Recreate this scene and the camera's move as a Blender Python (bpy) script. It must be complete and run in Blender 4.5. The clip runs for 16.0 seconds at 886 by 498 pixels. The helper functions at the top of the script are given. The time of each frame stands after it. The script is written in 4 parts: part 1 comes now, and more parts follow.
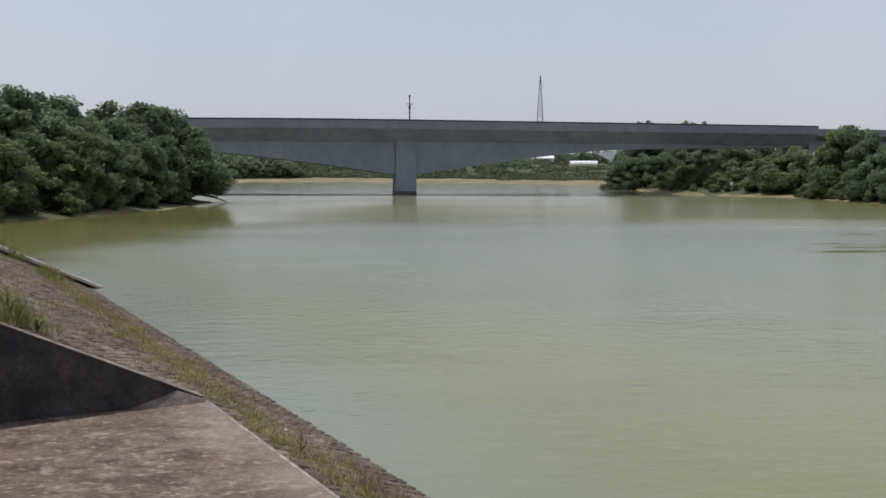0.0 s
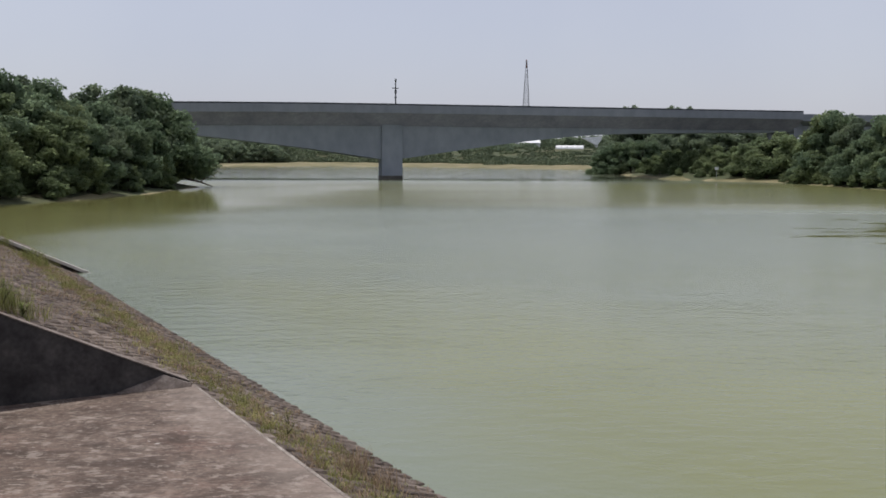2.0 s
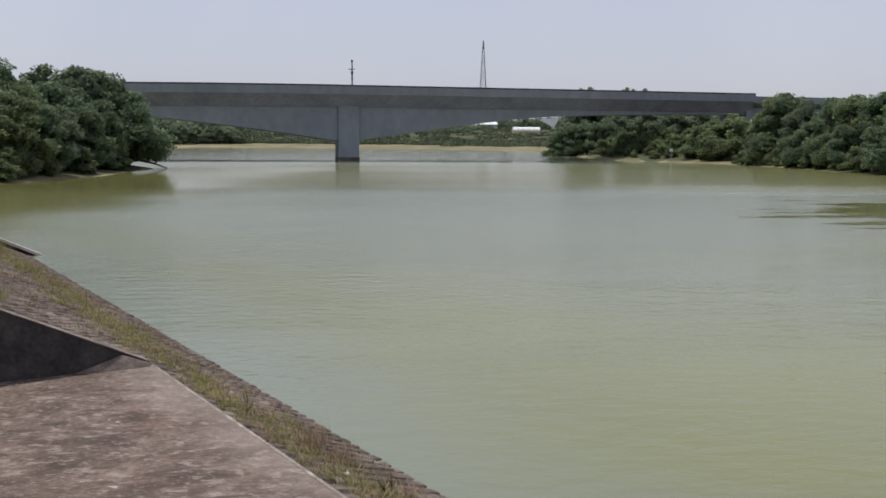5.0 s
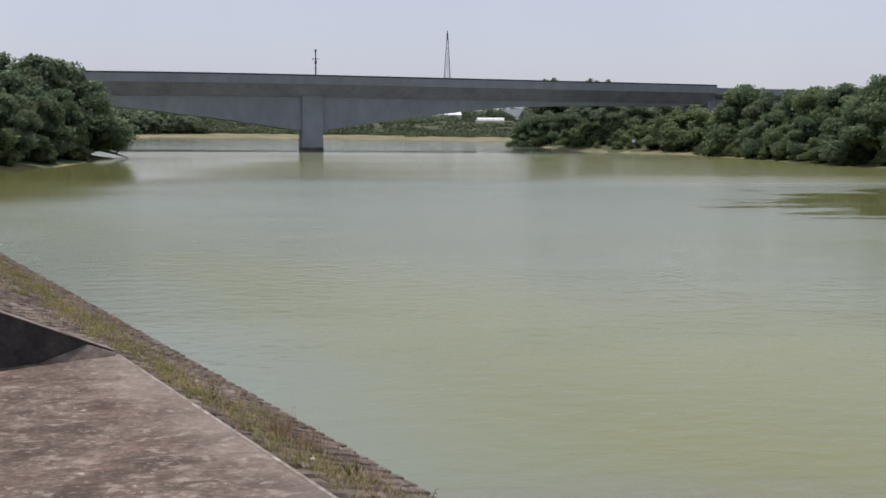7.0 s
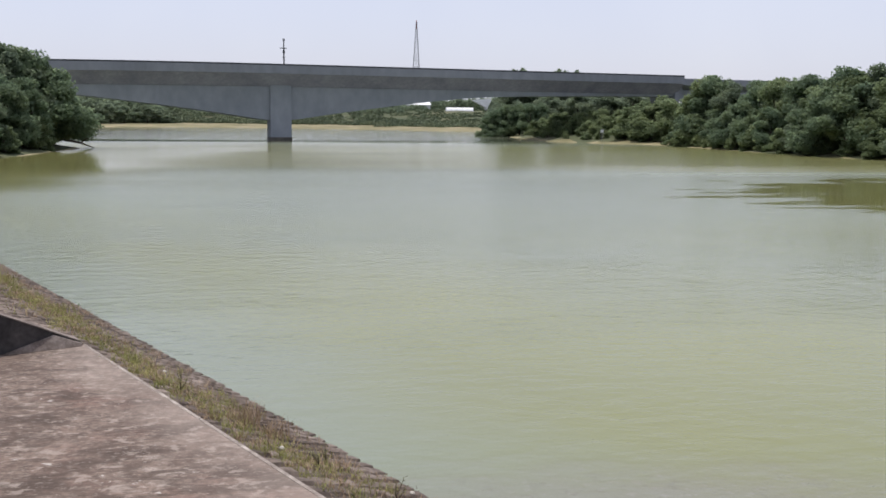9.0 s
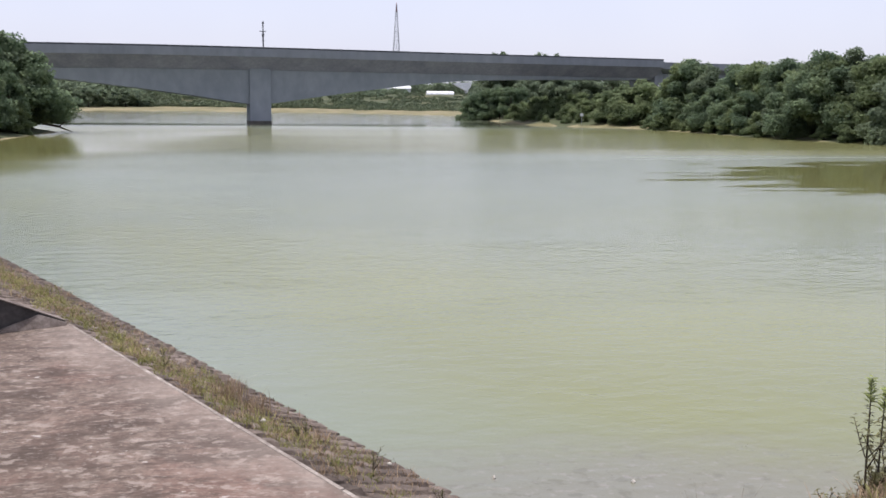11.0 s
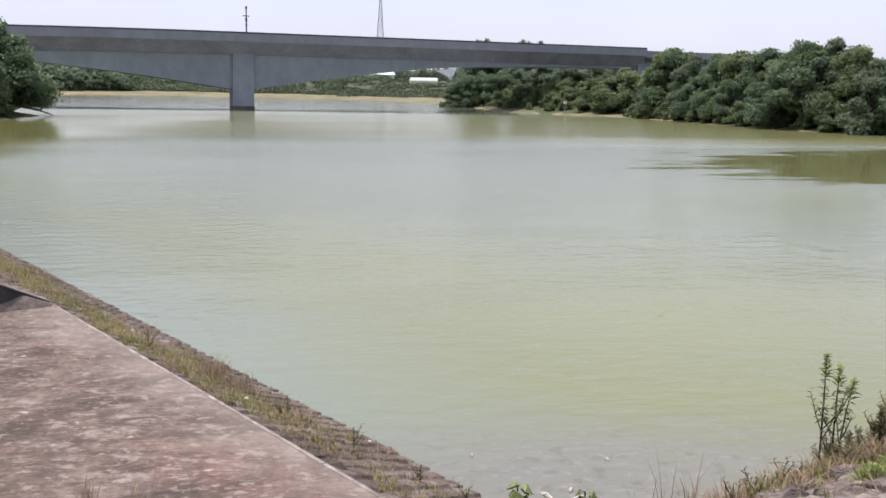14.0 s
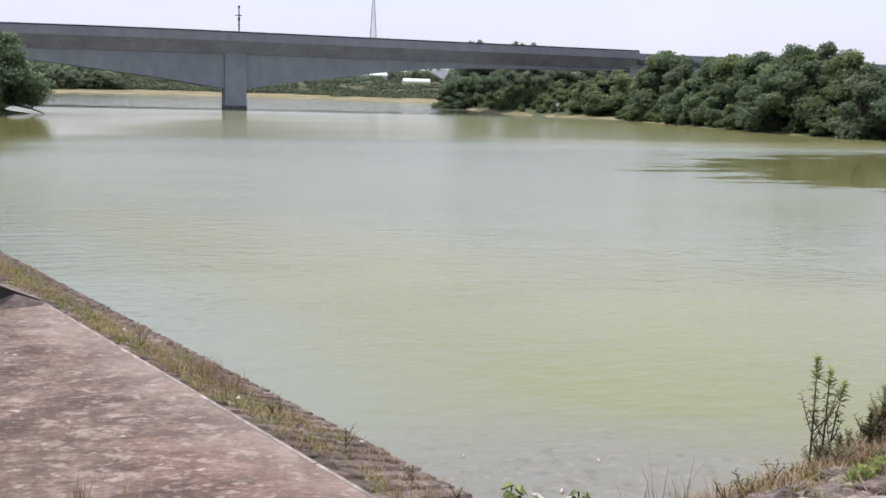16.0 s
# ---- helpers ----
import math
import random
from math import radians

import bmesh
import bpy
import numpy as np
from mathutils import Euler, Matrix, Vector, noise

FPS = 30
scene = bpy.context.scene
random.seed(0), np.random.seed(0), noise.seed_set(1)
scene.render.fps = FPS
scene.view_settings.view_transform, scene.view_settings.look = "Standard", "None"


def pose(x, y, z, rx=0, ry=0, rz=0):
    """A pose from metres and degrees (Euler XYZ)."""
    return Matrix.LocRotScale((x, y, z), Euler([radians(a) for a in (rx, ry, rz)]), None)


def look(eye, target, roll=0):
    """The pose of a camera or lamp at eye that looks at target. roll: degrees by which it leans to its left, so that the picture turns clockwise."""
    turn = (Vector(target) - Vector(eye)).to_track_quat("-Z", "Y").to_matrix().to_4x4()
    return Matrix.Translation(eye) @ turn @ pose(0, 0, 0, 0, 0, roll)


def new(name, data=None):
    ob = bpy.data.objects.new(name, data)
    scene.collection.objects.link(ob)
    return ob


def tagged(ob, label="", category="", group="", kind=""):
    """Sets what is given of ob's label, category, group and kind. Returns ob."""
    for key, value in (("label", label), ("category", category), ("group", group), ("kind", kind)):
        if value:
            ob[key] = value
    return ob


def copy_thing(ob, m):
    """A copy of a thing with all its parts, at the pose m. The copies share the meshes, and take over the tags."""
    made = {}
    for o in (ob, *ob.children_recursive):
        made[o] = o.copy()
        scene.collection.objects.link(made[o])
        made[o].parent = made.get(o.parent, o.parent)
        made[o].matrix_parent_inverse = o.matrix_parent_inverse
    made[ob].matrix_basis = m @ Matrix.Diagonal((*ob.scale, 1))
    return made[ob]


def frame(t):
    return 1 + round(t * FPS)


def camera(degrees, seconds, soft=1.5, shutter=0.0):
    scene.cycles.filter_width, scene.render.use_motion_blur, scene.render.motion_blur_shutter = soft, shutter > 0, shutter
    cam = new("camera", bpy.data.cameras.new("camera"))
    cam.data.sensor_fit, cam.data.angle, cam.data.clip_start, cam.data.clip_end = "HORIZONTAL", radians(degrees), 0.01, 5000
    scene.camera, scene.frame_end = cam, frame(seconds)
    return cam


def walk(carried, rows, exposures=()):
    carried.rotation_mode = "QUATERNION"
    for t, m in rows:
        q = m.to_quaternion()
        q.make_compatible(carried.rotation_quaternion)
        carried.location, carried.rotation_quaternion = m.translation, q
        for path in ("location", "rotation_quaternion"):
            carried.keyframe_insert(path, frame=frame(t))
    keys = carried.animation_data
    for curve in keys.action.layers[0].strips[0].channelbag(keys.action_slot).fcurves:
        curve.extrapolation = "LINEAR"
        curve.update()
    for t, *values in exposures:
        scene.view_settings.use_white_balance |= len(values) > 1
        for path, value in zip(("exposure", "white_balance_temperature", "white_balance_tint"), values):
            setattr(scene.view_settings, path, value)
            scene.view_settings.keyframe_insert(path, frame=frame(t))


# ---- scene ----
cam = camera(47.83, 16.0, soft=1.65)
PATH = [
    (0, pose(0.006, 1.188, 5.726, 85.461, -0.115, 0.072)),
    (0.5, pose(-0.001, 1.189, 5.728, 85.221, -0.183, -0.032)),
    (1, pose(-0.005, 1.186, 5.732, 84.981, -0.152, -0.200)),
    (1.5, pose(-0.020, 1.169, 5.733, 84.758, -0.276, -0.476)),
    (2, pose(0.007, 1.117, 5.732, 84.579, -0.196, -0.725)),
    (2.5, pose(0.009, 1.098, 5.734, 84.386, -0.188, -1.064)),
    (3, pose(0.012, 1.083, 5.734, 84.210, -0.197, -1.421)),
    (3.5, pose(0.024, 0.990, 5.734, 84.051, -0.119, -1.772)),
    (6, pose(0.037, 0.567, 5.757, 83.248, -0.333, -4.187)),
    (6.5, pose(0.045, 0.493, 5.756, 83.132, -0.301, -4.677)),
    (7, pose(0.026, 0.488, 5.751, 83.005, -0.386, -5.204)),
    (7.5, pose(0.034, 0.466, 5.747, 82.912, -0.405, -5.633)),
    (8, pose(0.025, 0.468, 5.746, 82.789, -0.504, -6.094)),
    (8.5, pose(0.036, 0.423, 5.746, 82.640, -0.492, -6.537)),
    (9, pose(0.036, 0.413, 5.746, 82.453, -0.517, -6.957)),
    (11.5, pose(0.055, -0.263, 5.750, 81.345, -0.580, -8.275)),
    (12, pose(0.051, -0.364, 5.745, 81.176, -0.672, -8.485)),
    (12.5, pose(0.043, -0.421, 5.749, 81.010, -0.766, -8.668)),
    (13, pose(0.031, -0.464, 5.748, 80.910, -0.919, -8.832)),
    (13.5, pose(0.033, -0.480, 5.749, 80.836, -0.984, -8.934)),
    (14, pose(0.047, -0.471, 5.744, 80.811, -1.003, -8.978)),
    (14.5, pose(0.032, -0.481, 5.747, 80.797, -1.112, -9.119)),
    (15, pose(0.033, -0.479, 5.747, 80.799, -1.193, -9.218)),
    (15.5, pose(0.028, -0.487, 5.747, 80.831, -1.286, -9.313)),
    (16, pose(0.022, -0.494, 5.748, 80.877, -1.434, -9.401)),
]
walk(cam, PATH, [(0, 0.06, 6400, 11), (3.5, 0.06, 6400, 11), (6.0, 0.11, 6400, 12), (7.0, 0.17, 6400, 12), (7.5, 0.25, 6390, 12), (8.0, 0.32, 6370, 12), (8.5, 0.42, 6350, 13), (9.0, 0.46, 6350, 13), (11.5, 0.66, 6300, 16), (12.5, 0.68, 6300, 16), (16.0, 0.72, 6300, 16)])

# ---- world and sun ----
SUN_EL, SUN_AZ = radians(73), radians(-68)     # high, ahead of the camera and to the left
world = bpy.data.worlds.new("world")
scene.world = world
world.use_nodes = True
wn = world.node_tree.nodes
sky = wn.new("ShaderNodeTexSky")
sky.sky_type = "NISHITA"
sky.sun_disc = False
sky.sun_elevation = SUN_EL
sky.sun_rotation = SUN_AZ
sky.air_density, sky.dust_density, sky.ozone_density = 1.0, 2.0, 3.0
wn["Background"].inputs["Strength"].default_value = 0.035
world.node_tree.links.new(sky.outputs[0], wn["Background"].inputs["Color"])
# thin white summer haze over the whole sky, slightly uneven
haze = wn.new("ShaderNodeBackground")
haze.inputs["Strength"].default_value = 0.43
co = wn.new("ShaderNodeTexCoord")
cl = wn.new("ShaderNodeTexNoise")
cl.inputs["Scale"].default_value, cl.inputs["Detail"].default_value = 2.2, 5
hz = wn.new("ShaderNodeValToRGB")
hz.color_ramp.elements[0].position, hz.color_ramp.elements[1].position = 0.35, 0.75
hz.color_ramp.elements[0].color, hz.color_ramp.elements[1].color = (0.90, 0.91, 1.05, 1), (1.04, 1.04, 1.13, 1)
both = wn.new("ShaderNodeAddShader")
wl = world.node_tree.links
wl.new(co.outputs["Generated"], cl.inputs["Vector"])
wl.new(cl.outputs["Fac"], hz.inputs["Fac"])
wl.new(hz.outputs[0], haze.inputs["Color"])
wl.new(wn["Background"].outputs[0], both.inputs[0])
wl.new(haze.outputs[0], both.inputs[1])
wl.new(both.outputs[0], wn["World Output"].inputs["Surface"])
sun = new("sun", bpy.data.lights.new("sun", "SUN"))
sun.data.energy, sun.data.angle, sun.data.color = 2.9, radians(0.6), (1.0, 0.95, 0.88)
sun.matrix_world = look((0, 0, 300), (-300 * math.cos(SUN_EL) * math.sin(SUN_AZ) / math.sin(SUN_EL),
                                      -300 * math.cos(SUN_EL) * math.cos(SUN_AZ) / math.sin(SUN_EL), 0))


# ---- materials ----
def material(name, colors, scale=1.0, rough=0.85, bump=0.3, fine=12.0, metal=0.0, island=0.0, leafy=0.0,
             stretch=(1, 1, 1), spec=0.3, bump_dist=0.02, vary=0.22):
    """Procedural surface: colours mixed by broad noise, broken by fine noise, with relief."""
    m = bpy.data.materials.new(name)
    m.use_nodes = True
    nt = m.node_tree
    N, L = nt.nodes, nt.links
    b = N["Principled BSDF"]
    b.inputs["Roughness"].default_value = rough
    b.inputs["Metallic"].default_value = metal
    b.inputs["Specular IOR Level"].default_value = spec
    geo = N.new("ShaderNodeNewGeometry")
    mp = N.new("ShaderNodeMapping")
    mp.inputs["Scale"].default_value = stretch
    L.new(geo.outputs["Position"], mp.inputs["Vector"])
    n1 = N.new("ShaderNodeTexNoise")
    n1.inputs["Scale"].default_value, n1.inputs["Detail"].default_value, n1.inputs["Roughness"].default_value = scale, 6, 0.62
    L.new(mp.outputs[0], n1.inputs["Vector"])
    n2 = N.new("ShaderNodeTexNoise")
    n2.inputs["Scale"].default_value, n2.inputs["Detail"].default_value = scale * fine, 4
    L.new(mp.outputs[0], n2.inputs["Vector"])
    ramp = N.new("ShaderNodeValToRGB")
    els = ramp.color_ramp.elements
    k = len(colors)
    while len(els) < k:
        els.new(0.5)
    for i, c in enumerate(colors):
        els[i].position = 0.33 + 0.34 * i / max(1, k - 1)
        els[i].color = (*c, 1)
    L.new(n1.outputs["Fac"], ramp.inputs["Fac"])
    mr = N.new("ShaderNodeMapRange")
    mr.inputs["From Min"].default_value, mr.inputs["From Max"].default_value = 0.3, 0.7
    mr.inputs["To Min"].default_value, mr.inputs["To Max"].default_value = 1 - vary, 1 + vary
    L.new(n2.outputs["Fac"], mr.inputs["Value"])
    last = mr.outputs[0]
    if island:
        oi = N.new("ShaderNodeObjectInfo")
        for src in (geo.outputs["Random Per Island"], oi.outputs["Random"]):
            r2 = N.new("ShaderNodeMapRange")
            r2.inputs["To Min"].default_value, r2.inputs["To Max"].default_value = 1 - island, 1 + island
            L.new(src, r2.inputs["Value"])
            mu = N.new("ShaderNodeMath")
            mu.operation = "MULTIPLY"
            L.new(last, mu.inputs[0])
            L.new(r2.outputs[0], mu.inputs[1])
            last = mu.outputs[0]
    mul = N.new("ShaderNodeVectorMath")
    mul.operation = "SCALE"
    L.new(ramp.outputs[0], mul.inputs[0])
    L.new(last, mul.inputs["Scale"])
    L.new(mul.outputs[0], b.inputs["Base Color"])
    if bump:
        bp = N.new("ShaderNodeBump")
        bp.inputs["Strength"].default_value, bp.inputs["Distance"].default_value = bump, bump_dist
        L.new(n2.outputs["Fac"], bp.inputs["Height"])
        L.new(bp.outputs[0], b.inputs["Normal"])
    if leafy:
        tr = N.new("ShaderNodeBsdfTranslucent")
        L.new(mul.outputs[0], tr.inputs["Color"])
        mx = N.new("ShaderNodeMixShader")
        mx.inputs[0].default_value = leafy
        L.new(b.outputs[0], mx.inputs[1])
        L.new(tr.outputs[0], mx.inputs[2])
        L.new(mx.outputs[0], N["Material Output"].inputs["Surface"])
    return m


def slab_material():
    m = material("weathered_slab_concrete", [(0.070, 0.050, 0.040), (0.124, 0.091, 0.073), (0.160, 0.120, 0.097), (0.24, 0.190, 0.157)],
                 0.7, 0.92, 0.35, 14, stretch=(1.2, 0.8, 1))
    N, L = m.node_tree.nodes, m.node_tree.links
    b = N["Principled BSDF"]
    noise1 = next(n for n in N if n.bl_idname == "ShaderNodeTexNoise")
    noise1.inputs["Detail"].default_value, noise1.inputs["Roughness"].default_value = 12, 0.74
    base = b.inputs["Base Color"].links[0].from_socket
    geo = next(n for n in N if n.bl_idname == "ShaderNodeNewGeometry")

    def spots(scale, lo, hi, colour, amount, stretch, under):
        mp = N.new("ShaderNodeMapping")
        mp.inputs["Rotation"].default_value = (0, 0, radians(64))
        mp.inputs["Scale"].default_value = stretch
        L.new(geo.outputs["Position"], mp.inputs["Vector"])
        t = N.new("ShaderNodeTexNoise")
        t.inputs["Scale"].default_value, t.inputs["Detail"].default_value, t.inputs["Roughness"].default_value = scale, 8, 0.65
        L.new(mp.outputs[0], t.inputs["Vector"])
        r = N.new("ShaderNodeMapRange")
        for k, x in (("From Min", lo), ("From Max", hi), ("To Max", amount)):
            r.inputs[k].default_value = x
        L.new(t.outputs["Fac"], r.inputs["Value"])
        mx = N.new("ShaderNodeMix")
        mx.data_type = "RGBA"
        L.new(r.outputs[0], mx.inputs[0])
        L.new(under, mx.inputs[6])
        mx.inputs[7].default_value = (*colour, 1)
        return mx.outputs[2]

    base = spots(0.32, 0.50, 0.66, (0.182, 0.106, 0.084), 0.65, (1, 1, 1), base)        # pinkish silt stain
    base = spots(2.6, 0.55, 0.66, (0.32, 0.27, 0.23), 0.6, (0.75, 1.3, 1), base)       # worn pale scabs
    base = spots(1.5, 0.50, 0.60, (0.060, 0.043, 0.034), 0.8, (0.55, 1.4, 1), base)      # dark algae
    base = spots(5.0, 0.66, 0.70, (0.50, 0.47, 0.43), 0.8, (0.8, 1.4, 1), base)         # chips
    base = spots(7.0, 0.51, 0.60, (0.068, 0.050, 0.040), 0.45, (0.6, 1.5, 1), base)      # fine pitting
    base = spots(12.0, 0.55, 0.64, (0.34, 0.29, 0.25), 0.40, (0.7, 1.4, 1), base)       # exposed grit
    base = spots(4.6, 0.57, 0.61, (0.38, 0.325, 0.28), 0.45, (0.8, 1.25, 1), base)        # flaked crust with sharp edges
    base = spots(3.1, 0.585, 0.63, (0.052, 0.038, 0.030), 0.5, (0.75, 1.3, 1), base)     # damp hollows
    base = spots(26.0, 0.56, 0.62, (0.050, 0.038, 0.031), 0.4, (0.8, 1.3, 1), base)      # pores
    # the outer strip is washed paler by water running off the edge
    dot = N.new("ShaderNodeVectorMath")
    dot.operation = "DOT_PRODUCT"
    dot.inputs[1].default_value = (0.877, 0.48, 0)
    L.new(geo.outputs["Position"], dot.inputs[0])
    ragged = N.new("ShaderNodeMath")
    ragged.operation = "MULTIPLY_ADD"
    ragged.inputs[1].default_value = 3.2
    L.new(noise1.outputs["Fac"], ragged.inputs[0])
    L.new(dot.outputs["Value"], ragged.inputs[2])
    r = N.new("ShaderNodeMapRange")
    for k, x in (("From Min", 5.9), ("From Max", 7.3), ("To Max", 0.42)):
        r.inputs[k].default_value = x
    L.new(ragged.outputs[0], r.inputs["Value"])
    mx = N.new("ShaderNodeMix")
    mx.data_type = "RGBA"
    L.new(r.outputs[0], mx.inputs[0])
    L.new(base, mx.inputs[6])
    mx.inputs[7].default_value = (0.31, 0.262, 0.225, 1)
    L.new(mx.outputs[2], b.inputs["Base Color"])
    return m


# stained concrete; the shade on the wall's near face is also in this base
M_WALL = material("stained_concrete_shade_dark", [(0.036, 0.033, 0.032), (0.060, 0.055, 0.053), (0.094, 0.085, 0.079)], 1.4, 0.9, 0.3, 9)
M_SLAB = slab_material()
M_EDGE = material("worn_slab_edge", [(0.10, 0.08, 0.068), (0.19, 0.155, 0.132), (0.28, 0.24, 0.21)], 2.4, 0.92, 0.4, 9)
M_STRIP = material("worn_pale_arris", [(0.16, 0.13, 0.11), (0.26, 0.225, 0.195), (0.37, 0.33, 0.29)], 3.5, 0.92, 0.4, 9)
M_COPING = material("concrete_coping", [(0.36, 0.33, 0.30), (0.56, 0.52, 0.48)], 2.0, 0.9, 0.3, 10)
M_BLOCK = material("revetment_block_concrete", [(0.060, 0.046, 0.037), (0.118, 0.092, 0.075), (0.200, 0.162, 0.134)], 0.9, 0.92, 0.8, 16, island=0.16)
M_JOINT = material("silted_joint", [(0.085, 0.068, 0.055), (0.16, 0.13, 0.103)], 3.0, 0.95, 0.5, 8)
M_BRIDGE = material("bridge_concrete", [(0.205, 0.226, 0.25), (0.238, 0.26, 0.285), (0.272, 0.294, 0.32)], 0.10, 0.85, 0.1, 7, stretch=(1, 1, 0.6), vary=0.07)
M_DECK = material("deck_edge_concrete", [(0.195, 0.21, 0.235), (0.24, 0.255, 0.28)], 0.12, 0.85, 0.1, 6, stretch=(1, 1, 0.5), vary=0.08)
# bridge concrete with blue put in to cancel yellow-green bounce from the water
M_SOFFIT = material("bounce_balanced_soffit", [(0.225, 0.228, 0.285), (0.27, 0.27, 0.33), (0.315, 0.318, 0.38)], 0.22, 0.85, 0.1, 7, vary=0.10)
M_PIERFOOT = material("wet_pier_concrete", [(0.07, 0.065, 0.055), (0.13, 0.12, 0.10)], 0.6, 0.7, 0.1, 6)
M_STEEL = material("galvanised_steel", [(0.26, 0.27, 0.29), (0.34, 0.35, 0.37)], 1.0, 0.6, 0.0, 8, metal=0.2)
M_DARKSTEEL = material("dark_painted_steel", [(0.035, 0.04, 0.045), (0.06, 0.065, 0.07)], 1.0, 0.5, 0.0, 8)
M_REDWHITE = material("red_painted_steel", [(0.30, 0.08, 0.05), (0.42, 0.13, 0.09)], 0.5, 0.6, 0.0, 8)
M_BARK = material("bark", [(0.045, 0.035, 0.028), (0.10, 0.08, 0.06)], 3.0, 0.9, 0.6, 8, stretch=(1, 1, 0.25))
# leaf colours raised above natural albedo, with extra blue, to imitate distance haze
M_LEAF = [material("hazed_foliage_" + n, c, 0.25, 0.8, 0.0, 6, island=0.09, leafy=0.68, spec=0.12, vary=0.12) for n, c in (
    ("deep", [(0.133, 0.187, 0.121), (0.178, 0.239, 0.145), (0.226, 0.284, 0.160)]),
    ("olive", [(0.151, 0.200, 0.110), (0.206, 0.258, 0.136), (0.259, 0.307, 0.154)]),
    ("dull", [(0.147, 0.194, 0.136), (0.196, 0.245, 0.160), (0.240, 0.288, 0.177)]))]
# far scrub's base lightened and cooled in place of haze
M_SCRUB = material("hazed_scrub_leaves", [(0.085, 0.115, 0.068), (0.120, 0.152, 0.085), (0.160, 0.188, 0.105)], 0.06, 0.7, 0.0, 8, island=0.25, leafy=0.25)
M_GROUND = material("bank_soil_and_grass", [(0.048, 0.060, 0.030), (0.070, 0.082, 0.040), (0.115, 0.108, 0.058)], 0.05, 0.95, 0.5, 30)
M_BEACH = material("dry_silt_shore", [(0.12, 0.115, 0.055), (0.19, 0.17, 0.09), (0.27, 0.23, 0.14)], 0.08, 0.95, 0.4, 25)
M_GRASS = material("slope_grass", [(0.15, 0.16, 0.045), (0.235, 0.235, 0.075), (0.34, 0.31, 0.125)], 0.8, 0.7, 0.0, 6, island=0.3, leafy=0.3)
M_DRY = material("dry_grass", [(0.17, 0.12, 0.075), (0.30, 0.225, 0.15)], 1.5, 0.8, 0.0, 6, island=0.3, leafy=0.2)
M_STALK = material("weed_stalk", [(0.035, 0.028, 0.018), (0.08, 0.06, 0.035)], 6, 0.8, 0.0, 4)
M_WEED = material("weed_leaf", [(0.14, 0.13, 0.065), (0.21, 0.20, 0.10), (0.29, 0.28, 0.15)], 4.0, 0.6, 0.0, 4, island=0.3, leafy=0.58)
M_WEEDTOP = material("young_weed_leaf", [(0.24, 0.29, 0.10), (0.33, 0.38, 0.15), (0.42, 0.46, 0.22)], 6.0, 0.6, 0.0, 4, island=0.25, leafy=0.5)
M_HERB = material("green_herb_leaf", [(0.150, 0.190, 0.065), (0.235, 0.275, 0.095), (0.340, 0.360, 0.145)], 3.0, 0.6, 0.0, 4, island=0.3, leafy=0.5)
M_VINE = material("vine_leaf", [(0.11, 0.155, 0.04), (0.21, 0.26, 0.085)], 18.0, 0.5, 0.2, 4, island=0.3, leafy=0.25)
M_FRESH = material("fresh_leaf", [(0.17, 0.21, 0.06), (0.29, 0.33, 0.10)], 5.0, 0.5, 0.0, 4, island=0.2, leafy=0.3)
M_WHITE = material("white_sheet_metal", [(0.68, 0.69, 0.70), (0.82, 0.82, 0.82)], 0.3, 0.5, 0.0, 6)
M_GREYWALL = material("grey_cladding", [(0.42, 0.44, 0.45), (0.52, 0.54, 0.55)], 0.3, 0.6, 0.0, 6)
M_PALE = material("sun_bleached_debris", [(0.36, 0.33, 0.28), (0.56, 0.53, 0.47)], 6.0, 0.8, 0.0, 4)


